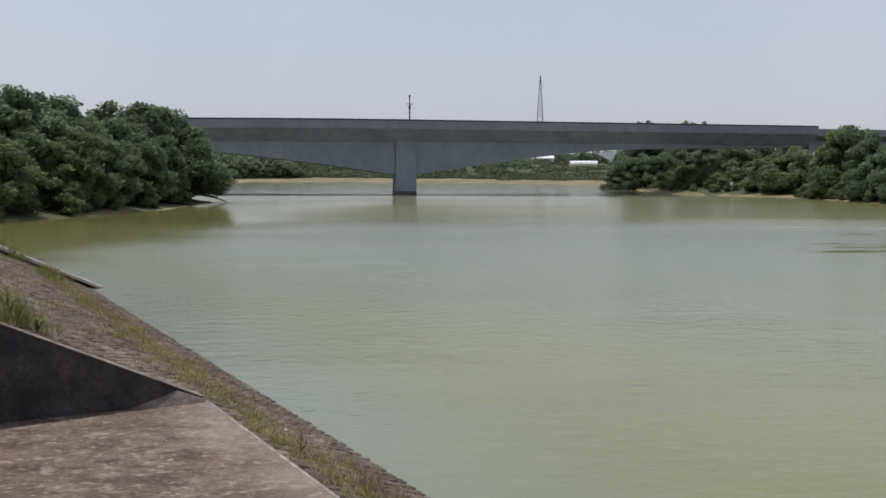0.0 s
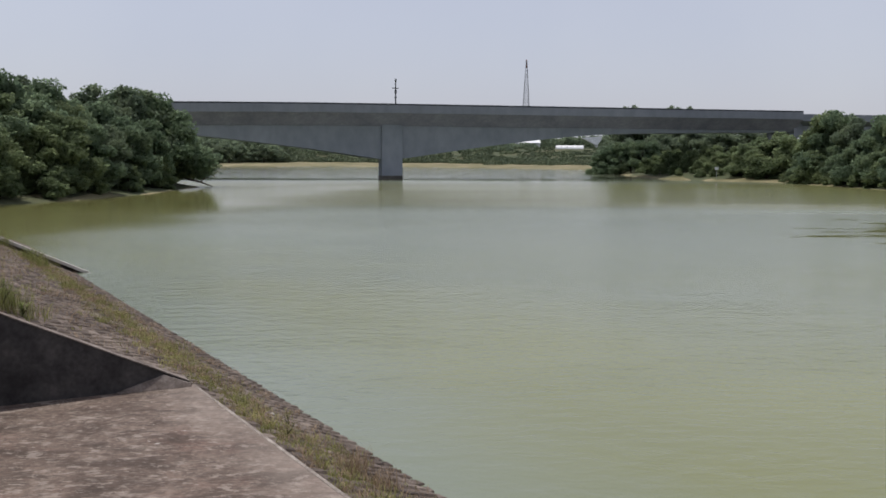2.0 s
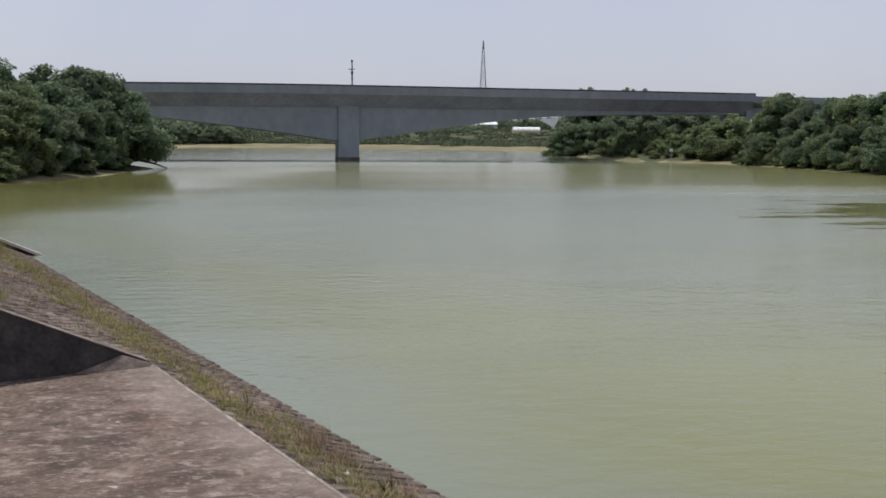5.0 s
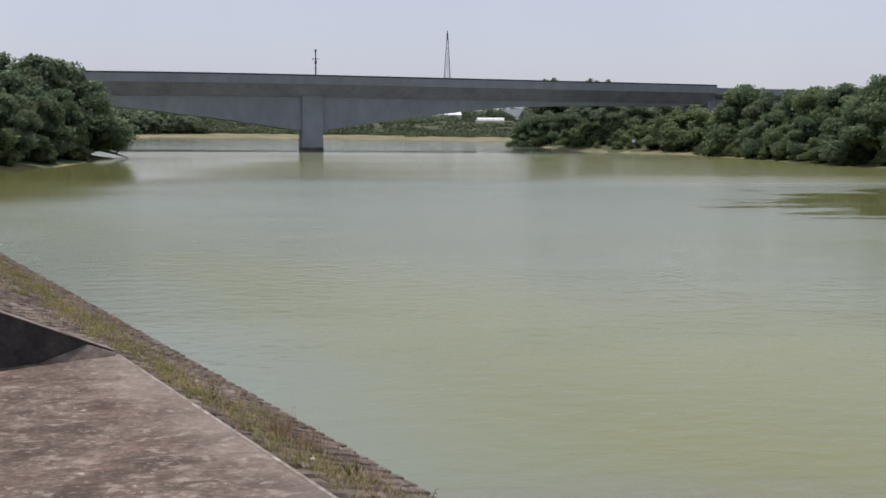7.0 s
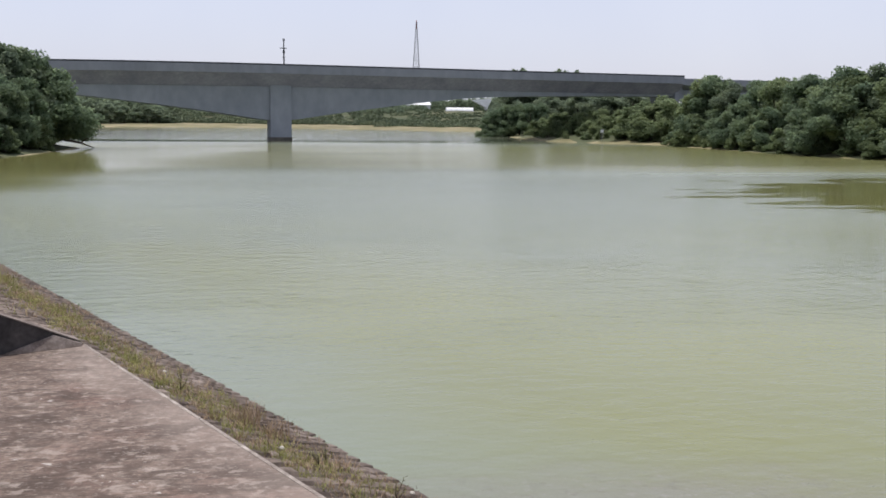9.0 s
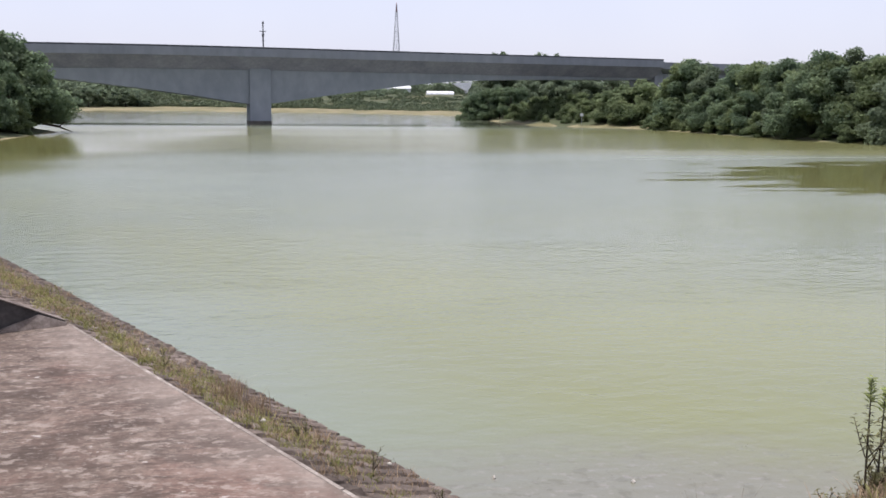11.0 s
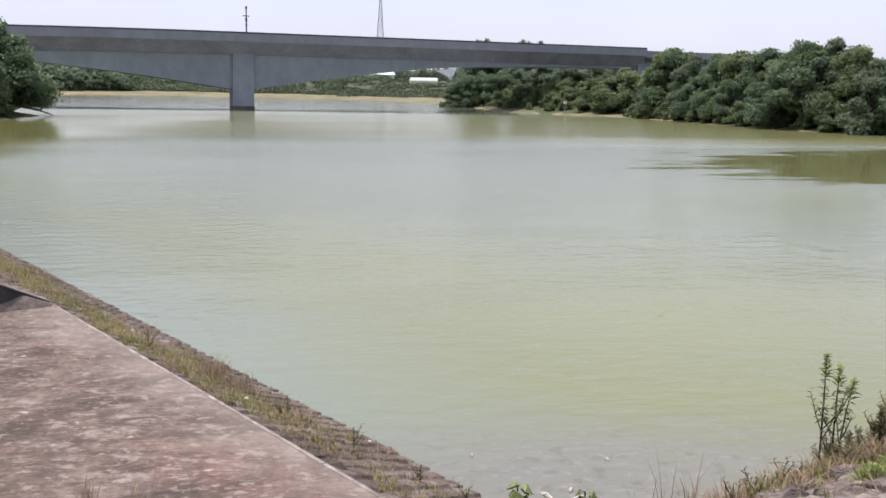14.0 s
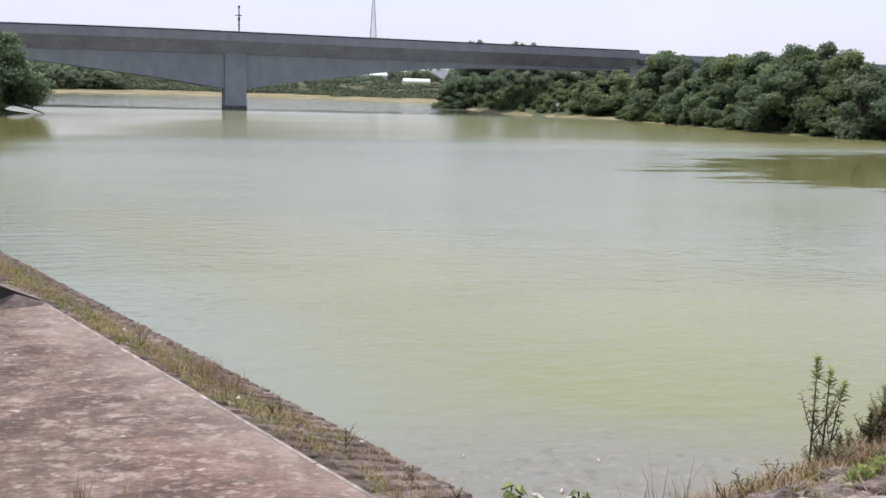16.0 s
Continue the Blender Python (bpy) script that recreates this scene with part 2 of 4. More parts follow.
def water_material():
    m = bpy.data.materials.new("turbid_green_water")
    m.use_nodes = True
    nt = m.node_tree
    N, L = nt.nodes, nt.links
    b = N["Principled BSDF"]
    b.inputs["IOR"].default_value = 1.43
    b.inputs["Roughness"].default_value = 0.06
    b.inputs["Specular IOR Level"].default_value = 0.5
    geo = N.new("ShaderNodeNewGeometry")
    big = N.new("ShaderNodeTexNoise")
    big.inputs["Scale"].default_value, big.inputs["Detail"].default_value = 0.045, 4
    L.new(geo.outputs["Position"], big.inputs["Vector"])
    ramp = N.new("ShaderNodeValToRGB")
    ramp.color_ramp.elements[0].position, ramp.color_ramp.elements[1].position = 0.35, 0.68
    ramp.color_ramp.elements[0].color = (0.144, 0.157, 0.072, 1)
    ramp.color_ramp.elements[1].color = (0.180, 0.184, 0.050, 1)
    L.new(big.outputs["Fac"], ramp.inputs["Fac"])
    L.new(ramp.outputs[0], b.inputs["Base Color"])
    # wind ripples, long across the wind, stronger in patches
    mp = N.new("ShaderNodeMapping")
    mp.inputs["Rotation"].default_value = (0, 0, radians(-12))
    mp.inputs["Scale"].default_value = (0.8, 1.3, 1)
    L.new(geo.outputs["Position"], mp.inputs["Vector"])
    rip = N.new("ShaderNodeTexNoise")
    rip.inputs["Scale"].default_value, rip.inputs["Detail"].default_value, rip.inputs["Roughness"].default_value = 1.25, 5, 0.58
    L.new(mp.outputs[0], rip.inputs["Vector"])
    def calc(op, a, b=None, c=None):
        n = N.new("ShaderNodeMath")
        n.operation = op
        for k, v in enumerate((a, b, c)):
            if v is None:
                continue
            if isinstance(v, (int, float)):
                n.inputs[k].default_value = v
            else:
                L.new(v, n.inputs[k])
        return n.outputs[0]

    def ramp01(v, lo, hi, a, b):
        r = N.new("ShaderNodeMapRange")
        r.interpolation_type = "SMOOTHSTEP"
        for k, x in (("From Min", lo), ("From Max", hi), ("To Min", a), ("To Max", b)):
            r.inputs[k].default_value = x
        L.new(v, r.inputs["Value"])
        return r.outputs[0]

    patch = N.new("ShaderNodeTexNoise")
    patch.inputs["Scale"].default_value, patch.inputs["Detail"].default_value = 1.0, 4
    mp2 = N.new("ShaderNodeMapping")
    mp2.inputs["Scale"].default_value = (0.014, 0.05, 1)
    L.new(geo.outputs["Position"], mp2.inputs["Vector"])
    L.new(mp2.outputs[0], patch.inputs["Vector"])
    xyz = N.new("ShaderNodeSeparateXYZ")
    L.new(geo.outputs["Position"], xyz.inputs[0])
    shift = calc("MULTIPLY_ADD", patch.outputs["Fac"], 30.0, -15.0)
    far_y = calc("ADD", xyz.outputs["Y"], shift)
    ripple = ramp01(far_y, 100, 110, 0.30, 0.0)                # sheltered towards the bridge
    ripple = calc("ADD", ripple, ramp01(far_y, 226, 244, 0.0, 0.30))
    cat_paw = calc("MULTIPLY", ramp01(xyz.outputs["X"], 14, 36, 0.0, 0.5),
                   calc("MULTIPLY", ramp01(far_y, 94, 102, 0.0, 1.0), ramp01(far_y, 116, 124, 1.0, 0.0)))
    ripple = calc("ADD", ripple, cat_paw)
    ex = calc("DIVIDE", calc("SUBTRACT", xyz.outputs["X"], 69.0), 40.0)
    ey = calc("DIVIDE", calc("SUBTRACT", calc("MULTIPLY_ADD", shift, 0.35, xyz.outputs["Y"]), 70.5), 27.0)
    er = calc("SQRT", calc("ADD", calc("MULTIPLY", ex, ex), calc("MULTIPLY", ey, ey)))
    # the slick's ragged edge, drawn out along the wind
    torn = N.new("ShaderNodeTexNoise")
    torn.inputs["Scale"].default_value, torn.inputs["Detail"].default_value, torn.inputs["Roughness"].default_value = 1.0, 6, 0.68
    mp3 = N.new("ShaderNodeMapping")
    mp3.inputs["Scale"].default_value = (0.10, 0.30, 1)
    L.new(geo.outputs["Position"], mp3.inputs["Vector"])
    L.new(mp3.outputs[0], torn.inputs["Vector"])
    er = calc("ADD", er, calc("MULTIPLY_ADD", torn.outputs["Fac"], 1.5, -0.75))
    slick = ramp01(er, 0.82, 1.02, 0.02, 1.0)                    # a slick on the open water by the wooded bank
    # calm water sheltered by the wooded point, choppier along the dam
    lee = ramp01(calc("MULTIPLY_ADD", shift, 0.5, calc("MULTIPLY_ADD", xyz.outputs["Y"], -0.12, xyz.outputs["X"])), -39, -25, 0.0, 1.0)
    lee = calc("MAXIMUM", lee, ramp01(far_y, 165, 205, 0.0, 1.0))
    slick = calc("MULTIPLY", slick, calc("MULTIPLY_ADD", lee, 0.9, 0.1))
    chop = calc("MULTIPLY", ramp01(xyz.outputs["X"], -16, 2, 1.0, 0.0), ramp01(xyz.outputs["Y"], 62, 86, 1.0, 0.0))
    ripple = calc("ADD", ripple, chop)
    lull = calc("MULTIPLY", ramp01(patch.outputs["Fac"], 0.38, 0.66, 0.8, 1.15), ramp01(torn.outputs["Fac"], 0.36, 0.64, 0.8, 1.2))
    strength = calc("MULTIPLY", calc("MULTIPLY", ripple, lull), slick)
    # wavelets too small to model one by one: calmer by the dam, rougher on the open water
    fine = calc("ADD", calc("ADD", ramp01(far_y, 30, 60, 0.12, 0.22), ramp01(far_y, 100, 110, 0.0, -0.05)), ramp01(far_y, 206, 226, 0.0, -0.11))
    fine = calc("ADD", fine, calc("MULTIPLY", cat_paw, 0.12))
    fine = calc("MULTIPLY", calc("MULTIPLY", fine, ramp01(patch.outputs["Fac"], 0.35, 0.65, 0.92, 1.08)), ramp01(er, 0.82, 1.02, 0.35, 1.0))
    fine = calc("MULTIPLY", fine, calc("MULTIPLY_ADD", lee, 0.35, 0.65))
    L.new(fine, b.inputs["Roughness"])
    # grey silt stirred up in the shallow corner
    sx = calc("SUBTRACT", xyz.outputs["X"], 4.6)
    sy = calc("SUBTRACT", xyz.outputs["Y"], 11.4)
    sr = calc("SQRT", calc("ADD", calc("MULTIPLY", sx, calc("MULTIPLY", sx, 0.45)), calc("MULTIPLY", sy, sy)))
    sr = calc("MULTIPLY_ADD", rip.outputs["Fac"], 2.2, sr)
    silt = N.new("ShaderNodeMix")
    silt.data_type = "RGBA"
    L.new(ramp01(sr, 3.2, 7.0, 0.85, 0.0), silt.inputs[0])
    # paler, greyer base along the dam's foot, painting in sky glint on the chop
    foot = N.new("ShaderNodeVectorMath")
    foot.operation = "DOT_PRODUCT"
    foot.inputs[1].default_value = (0.877, 0.48, 0)
    L.new(geo.outputs["Position"], foot.inputs[0])
    foot_glint = N.new("ShaderNodeMix")
    foot_glint.data_type = "RGBA"
    L.new(ramp01(calc("MULTIPLY_ADD", big.outputs["Fac"], 6.0, foot.outputs["Value"]), 11.0, 17.5, 0.75, 0.0), foot_glint.inputs[0])
    L.new(ramp.outputs[0], foot_glint.inputs[6])
    foot_glint.inputs[7].default_value = (0.168, 0.196, 0.150, 1)
    # yellow silt hangs in the corner by the landing; farther out, sky reflection is painted in as grey
    sky_grey = N.new("ShaderNodeMix")
    sky_grey.data_type = "RGBA"
    L.new(ramp01(far_y, 24, 72, 0.0, 0.8), sky_grey.inputs[0])
    L.new(foot_glint.outputs[2], sky_grey.inputs[6])
    sky_grey.inputs[7].default_value = (0.170, 0.194, 0.143, 1)
    L.new(sky_grey.outputs[2], silt.inputs[6])
    silt.inputs[7].default_value = (0.165, 0.158, 0.125, 1)
    under = silt.outputs[2]
    # scum, drowned weed and pale scraps on the shallows
    zone = ramp01(sr, 3.0, 6.4, 1.0, 0.0)
    for sc, lo, hi, col, amount in ((2.6, 0.54, 0.64, (0.105, 0.100, 0.068), 0.55), (4.5, 0.55, 0.66, (0.235, 0.215, 0.185), 0.6), (11.0, 0.62, 0.68, (0.085, 0.080, 0.060), 0.6)):
        t = N.new("ShaderNodeTexNoise")
        t.inputs["Scale"].default_value, t.inputs["Detail"].default_value, t.inputs["Roughness"].default_value = sc, 6, 0.6
        L.new(geo.outputs["Position"], t.inputs["Vector"])
        mx = N.new("ShaderNodeMix")
        mx.data_type = "RGBA"
        L.new(calc("MULTIPLY", zone, ramp01(t.outputs["Fac"], lo, hi, 0.0, amount)), mx.inputs[0])
        L.new(under, mx.inputs[6])
        mx.inputs[7].default_value = (*col, 1)
        under = mx.outputs[2]
    # turbid olive on still water, deepened to imitate dark tree and bridge reflections
    olive_mirror = N.new("ShaderNodeMix")
    olive_mirror.data_type = "RGBA"
    still = calc("MULTIPLY", lee, ramp01(er, 0.82, 1.02, 0.0, 1.0))
    still = calc("MULTIPLY", still, calc("MAXIMUM", ramp01(far_y, 102, 114, 1.0, 0.15), ramp01(far_y, 190, 215, 0.15, 1.0)))
    L.new(calc("MULTIPLY_ADD", still, -0.75, 0.75), olive_mirror.inputs[0])
    L.new(under, olive_mirror.inputs[6])
    olive_mirror.inputs[7].default_value = (0.158, 0.152, 0.036, 1)
    L.new(olive_mirror.outputs[2], b.inputs["Base Color"])
    bp = N.new("ShaderNodeBump")
    bp.inputs["Distance"].default_value = 0.13
    L.new(strength, bp.inputs["Strength"])
    L.new(rip.outputs["Fac"], bp.inputs["Height"])
    L.new(bp.outputs[0], b.inputs["Normal"])
    return m


M_WATER = water_material()


# ---- mesh helpers ----
def mesh_object(name, verts, faces, mat, parent=None, label=""):
    me = bpy.data.meshes.new(name)
    me.from_pydata([tuple(v) for v in verts], [], [tuple(f) for f in faces])
    me.update()
    me.materials.append(mat)
    ob = new(name, me)
    if parent is not None:
        ob.parent = parent
    if label:
        tagged(ob, label)
    return ob


def part(name, bm, mat, parent=None, label="", smooth=False):
    me = bpy.data.meshes.new(name)
    bm.to_mesh(me)
    bm.free()
    for p in me.polygons:
        p.use_smooth = smooth
    me.materials.append(mat)
    ob = new(name, me)
    if parent is not None:
        ob.parent = parent
    if label:
        tagged(ob, label)
    return ob


def box(bm, lo, hi, m=None, bevel=0.0):
    r = bmesh.ops.create_cube(bm, size=1.0)
    vs = r["verts"]
    for v in vs:
        v.co = Vector([lo[i] + (v.co[i] + 0.5) * (hi[i] - lo[i]) for i in range(3)])
    if bevel:
        es = list({e for v in vs for e in v.link_edges})
        vs = bmesh.ops.bevel(bm, geom=es, offset=bevel, segments=2, affect="EDGES")["verts"]
    if m is not None:
        bmesh.ops.transform(bm, matrix=m, verts=list(vs))
    return vs


def prism(bm, outline, a, b):
    """A closed prism: an outline of (p, q) swept from a(p, q) to b(p, q)."""
    va = [bm.verts.new(a(p, q)) for p, q in outline]
    vb = [bm.verts.new(b(p, q)) for p, q in outline]
    n = len(outline)
    bm.faces.new(va)
    bm.faces.new(vb[::-1])
    for i in range(n):
        bm.faces.new((va[i], vb[i], vb[(i + 1) % n], va[(i + 1) % n]))
    bmesh.ops.recalc_face_normals(bm, faces=bm.faces)


def tube(bm, points, radii, sides=7):
    """A tapering tube through the points."""
    rings = []
    for i, p in enumerate(points):
        p = Vector(p)
        d = (Vector(points[min(i + 1, len(points) - 1)]) - Vector(points[max(i - 1, 0)])).normalized()
        q = d.to_track_quat("Z", "Y")
        rings.append([bm.verts.new(p + q @ Vector((radii[i] * math.cos(2 * math.pi * k / sides), radii[i] * math.sin(2 * math.pi * k / sides), 0)))
                      for k in range(sides)])
    for r0, r1 in zip(rings, rings[1:]):
        for k in range(sides):
            bm.faces.new((r0[k], r0[(k + 1) % sides], r1[(k + 1) % sides], r1[k]))
    bm.faces.new(rings[0][::-1])
    bm.faces.new(rings[-1])


def unit_rows(a):
    return a / np.maximum(np.linalg.norm(a, axis=1, keepdims=True), 1e-9)


def leaf_quads(rng, centres, normals, size, loose=0.55):
    """Small bent leaf sprays, one at each centre: verts and faces."""
    n = len(centres)
    nor = unit_rows(normals + rng.normal(0, loose, (n, 3)))
    t = unit_rows(np.cross(nor, rng.normal(0, 1, (n, 3))))
    b = np.cross(nor, t)
    s = (size * rng.uniform(0.55, 1.25, n))[:, None]
    w = s * rng.uniform(0.45, 0.8, (n, 1))
    v = np.stack([centres - t * s, centres - b * w + nor * s * 0.15, centres + t * s - nor * s * 0.25, centres + b * w + nor * s * 0.15], 1).reshape(-1, 3)
    f = np.arange(4 * n).reshape(n, 4)
    return v, f


# ---- the plan: two stone-faced slopes meet in front of a concrete landing ----
U = Vector((-0.48, 0.877, 0)).normalized()      # along the dam's waterline
NN = Vector((0.877, 0.48, 0)).normalized()      # from the dam to the water
C = Vector((0.891, 0.454, 0)).normalized()      # along the right bank's waterline
MM = Vector((-0.454, 0.891, 0)).normalized()    # from the right bank to the water
SLOPE, EDGE, TOP, WALL_U = 0.472, 5.45, 1.44, 19.2
CREST = 4.2                                     # the path along the dam's crest
BANK_SLOPE = 0.47
WATER_N, WATER_M = 8.5, 7.0
BANK_TOP, BANK_M0, BANK_M1 = 3.98, 1.18, 4.07     # the right bank's top, and where its facing begins and ends


def dam(n, u, z):
    return NN * n + U * u + Vector((0, 0, z))


def dam_z(n):
    return TOP - SLOPE * (n - EDGE)


def bank(m, c, z):
    return MM * m + C * c + Vector((0, 0, z))


def bank_z(m):
    if m <= BANK_M1:
        return BANK_TOP - BANK_SLOPE * max(0.0, m - BANK_M0)
    return BANK_TOP - BANK_SLOPE * (BANK_M1 - BANK_M0) - 0.15 - 0.9 * (m - BANK_M1)


# ---- ground and water ----
LAKE = [dam(WATER_N, 5.5, 0), dam(WATER_N, 58, 0), Vector((-36.5, 72, 0)), Vector((-48, 97, 0)), Vector((-46, 109, 0)), Vector((-42.5, 124, 0)), Vector((-39, 142, 0)),
        Vector((-38.6, 160, 0)), Vector((-38.6, 172, 0)), Vector((-43, 181, 0)), Vector((-58, 192, 0)), Vector((-72, 206, 0)), Vector((-130, 290, 0)),
        Vector((-150, 390, 0)), Vector((-112, 436, 0)), Vector((-57, 455, 0)), Vector((-22, 445, 0)), Vector((18, 425, 0)), Vector((58, 378, 0)),
        Vector((56, 312, 0)), Vector((52, 262, 0)), Vector((54, 240, 0)), Vector((62, 224, 0)), Vector((70.5, 216, 0)), Vector((74, 192, 0)),
        Vector((76, 170, 0)), Vector((76.5, 152, 0)), Vector((80.5, 139.5, 0)), Vector((94, 133, 0)), Vector((125, 118, 0)), Vector((140, 84, 0)),
        Vector((105, 54, 0)), bank(WATER_M, 70, 0)]
LP = np.array([(p.x, p.y) for p in LAKE])


def shore_distance(x, y):
    """Metres from the shoreline, positive on land."""
    p = np.stack([np.ravel(x), np.ravel(y)], 1).astype(float)
    best = np.full(len(p), 1e9)
    inside = np.zeros(len(p), bool)
    for a, b in zip(LP, np.roll(LP, -1, 0)):
        ab = b - a
        t = np.clip(((p - a) @ ab) / (ab @ ab), 0, 1)
        best = np.minimum(best, np.linalg.norm(p - a - t[:, None] * ab, axis=1))
        cross = (a[1] > p[:, 1]) != (b[1] > p[:, 1])
        with np.errstate(divide="ignore", invalid="ignore"):
            xi = a[0] + (p[:, 1] - a[1]) / (b[1] - a[1]) * ab[0]
        inside ^= cross & (p[:, 0] < xi)
    return np.where(inside, -best, best)


def wobble(x, y):
    return (np.sin(x * 0.21 + 1.3 * np.sin(y * 0.13)) + np.sin(y * 0.27 + 1.1 * np.sin(x * 0.17)) + 0.6 * np.sin(x * 0.6 + y * 0.45)) / 2.6


def ground_height(x, y):
    x, y = np.ravel(x).astype(float), np.ravel(y).astype(float)
    d = shore_distance(x, y) + 1.6 * wobble(x, y) * (y > 80)
    far = np.clip((y - 340) / 70, 0, 1)
    beach = 7 + 51 * far
    grade = 0.13 * (1 - far) + 0.029 * far
    land = np.where(d < beach, d * grade, beach * grade + np.clip(d - beach, 0, 24 + 66 * far) * (0.16 - 0.08 * far))
    land = land + np.clip(d - 5, 0, 1) * 0.25 * wobble(x * 1.7, y * 1.3)
    land = np.where(y < 75, np.minimum(land, 1.2), land)
    return np.where(d < 0, np.maximum(d * 0.25, -3.0), land)


def spaced(a, b, step):
    return list(np.arange(a, b, step))


xs = np.array([-4500, -2500, -1200, -700, -450, -320] + spaced(-240, 260, 4) + [260, 330, 450, 700, 1200, 2500, 4500], float)
ys = np.array([-4500, -2000, -800, -300, -120] + spaced(-60, 380, 4) + spaced(380, 640, 5) + [640, 660, 690, 730, 800, 1000, 1500, 2500, 4500], float)
gx, gy = np.meshgrid(xs, ys)
gz = ground_height(gx, gy)
gv = np.stack([gx.ravel(), gy.ravel(), gz], 1)
nx = len(xs)
gf = [(j * nx + i, j * nx + i + 1, (j + 1) * nx + i + 1, (j + 1) * nx + i) for j in range(len(ys) - 1) for i in range(nx - 1)]
ground = mesh_object("ground", gv, gf, M_GROUND)
ground.data.materials.append(M_BEACH)
gd = shore_distance(np.array([gv[list(f), 0].mean() for f in gf]), np.array([gv[list(f), 1].mean() for f in gf]))
for p, d in zip(ground.data.polygons, gd):
    cy = p.center.y
    p.material_index = 1 if d < (50 if cy > 380 else (3.2 if cy > 205 and p.center.x > 0 else 2.0 if p.center.x < 0 else 0.6) + 3.2 * float(wobble(p.center.x, cy))) else 0
    p.use_smooth = True
tagged(ground, "low grassy reservoir banks with a bare silt shore", "ground", kind="structure")

bm = bmesh.new()
vs = [bm.verts.new(p) for p in ((-420, -60, 0), (420, -60, 0), (420, 660, 0), (-420, 660, 0))]
bm.faces.new(vs)
water = tagged(part("water", bm, M_WATER), "murky yellow-green reservoir water with light ripples", "water", kind="structure")


# ---- concrete bridge ----
BX, BY, BD = -8.1, 227.5, Vector((0.963, 0.2696, 0)).normalized()
BN = Vector((-BD.y, BD.x, 0))                    # away from the camera
DECK = 16.75


def on_bridge(s, w, z):
    """s along the bridge from its pier, w across (0 at the near edge of the deck), z up."""
    return Vector((BX, BY, 0)) + BD * s + BN * w + Vector((0, 0, z - (0.00015 * s * s if s < 0 else 0)))


def soffit(s):
    """The girder's curved underside: deep over the pier, shallow at midspan."""
    return float(np.interp(abs(s), [0, 3, 8, 14, 20, 26, 32, 40, 46, 52, 58, 66, 84, 108], [4.55, 4.65, 5.4, 6.3, 7.12, 7.92, 8.65, 9.6, 10.15, 10.55, 10.8, 11.02, 11.35, 11.65]))


def sweep(name, sections, mat, parent, label=""):
    """A long member from (s, outline of (w, z)) sections."""
    bm = bmesh.new()
    rings = [[bm.verts.new(on_bridge(s, w, z)) for w, z in o] for s, o in sections]
    n = len(rings[0])
    for r0, r1 in zip(rings, rings[1:]):
        for k in range(n):
            bm.faces.new((r0[k], r0[(k + 1) % n], r1[(k + 1) % n], r1[k]))
    bm.faces.new(rings[0][::-1])
    bm.faces.new(rings[-1])
    bmesh.ops.recalc_face_normals(bm, faces=bm.faces)
    return part(name, bm, mat, parent, label)


bridge = tagged(new("road_bridge"), "long grey concrete box-girder road bridge on a broad pier", "bridge")
S0, S1, S2 = -150.0, 107.0, 300.0


def girder_outline(s):
    return [(3.5, DECK - 4.5), (8.5, DECK - 2.4), (13.5, DECK - 4.5), (13.3, soffit(s)), (3.7, soffit(s))]


cuts = [S0 + i * (S1 - S0) / 110 for i in range(111)]
sweep("girder", [(s, girder_outline(s)) for s in cuts], M_BRIDGE, bridge, "haunched grey concrete box girder")
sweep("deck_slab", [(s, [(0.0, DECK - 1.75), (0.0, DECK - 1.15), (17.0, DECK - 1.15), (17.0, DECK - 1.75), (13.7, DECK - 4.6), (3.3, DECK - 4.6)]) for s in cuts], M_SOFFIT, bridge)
for w0, w1 in ((-0.12, 0.22), (16.78, 17.12)):
    sweep("parapet", [(s, [(w0, DECK - 1.9), (w0, DECK - 0.16), (w0 + 0.06, DECK - 0.1), (w1 - 0.06, DECK - 0.1), (w1, DECK - 0.16), (w1, DECK - 1.3)]) for s in cuts], M_DECK, bridge, "pale concrete parapet")
    sweep("handrail", [(s, [(w0 + 0.08, DECK - 0.095), (w0 + 0.08, DECK + 0.26), (w1 - 0.08, DECK + 0.26), (w1 - 0.08, DECK - 0.095)]) for s in cuts], M_DARKSTEEL, bridge, "dark steel rail on the parapet")
# shallow haunches under the cantilevered deck edge, and faint casting joints in the web
for i in range(34):
    s = -84 + i * 5.4
    bm = bmesh.new()
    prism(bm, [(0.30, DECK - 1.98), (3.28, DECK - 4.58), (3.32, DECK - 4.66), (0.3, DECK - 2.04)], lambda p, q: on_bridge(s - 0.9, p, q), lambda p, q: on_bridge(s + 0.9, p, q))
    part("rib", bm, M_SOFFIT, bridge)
    if i % 2 == 0 and abs(s) > 5:
        bm = bmesh.new()
        prism(bm, [(3.69, soffit(s) + 0.1), (3.52, DECK - 4.7), (3.50, DECK - 4.7), (3.67, soffit(s) + 0.1)], lambda p, q: on_bridge(s - 0.05, p, q), lambda p, q: on_bridge(s + 0.05, p, q))
        part("cast_joint", bm, M_BRIDGE, bridge)
# the pier, a broad shaft with a pilaster up the girder's side
bm = bmesh.new()
prism(bm, [(-2.15, 0.8), (2.65, 0.8), (2.65, DECK - 4.0), (-2.15, DECK - 4.0)], lambda p, q: on_bridge(p, 3.0, q), lambda p, q: on_bridge(p, 6.6, q))
part("pier", bm, M_BRIDGE, bridge, "broad rectangular concrete pier")
bm = bmesh.new()
prism(bm, [(-2.2, -4), (2.7, -4), (2.7, 0.8), (-2.2, 0.8)], lambda p, q: on_bridge(p, 2.95, q), lambda p, q: on_bridge(p, 6.65, q))
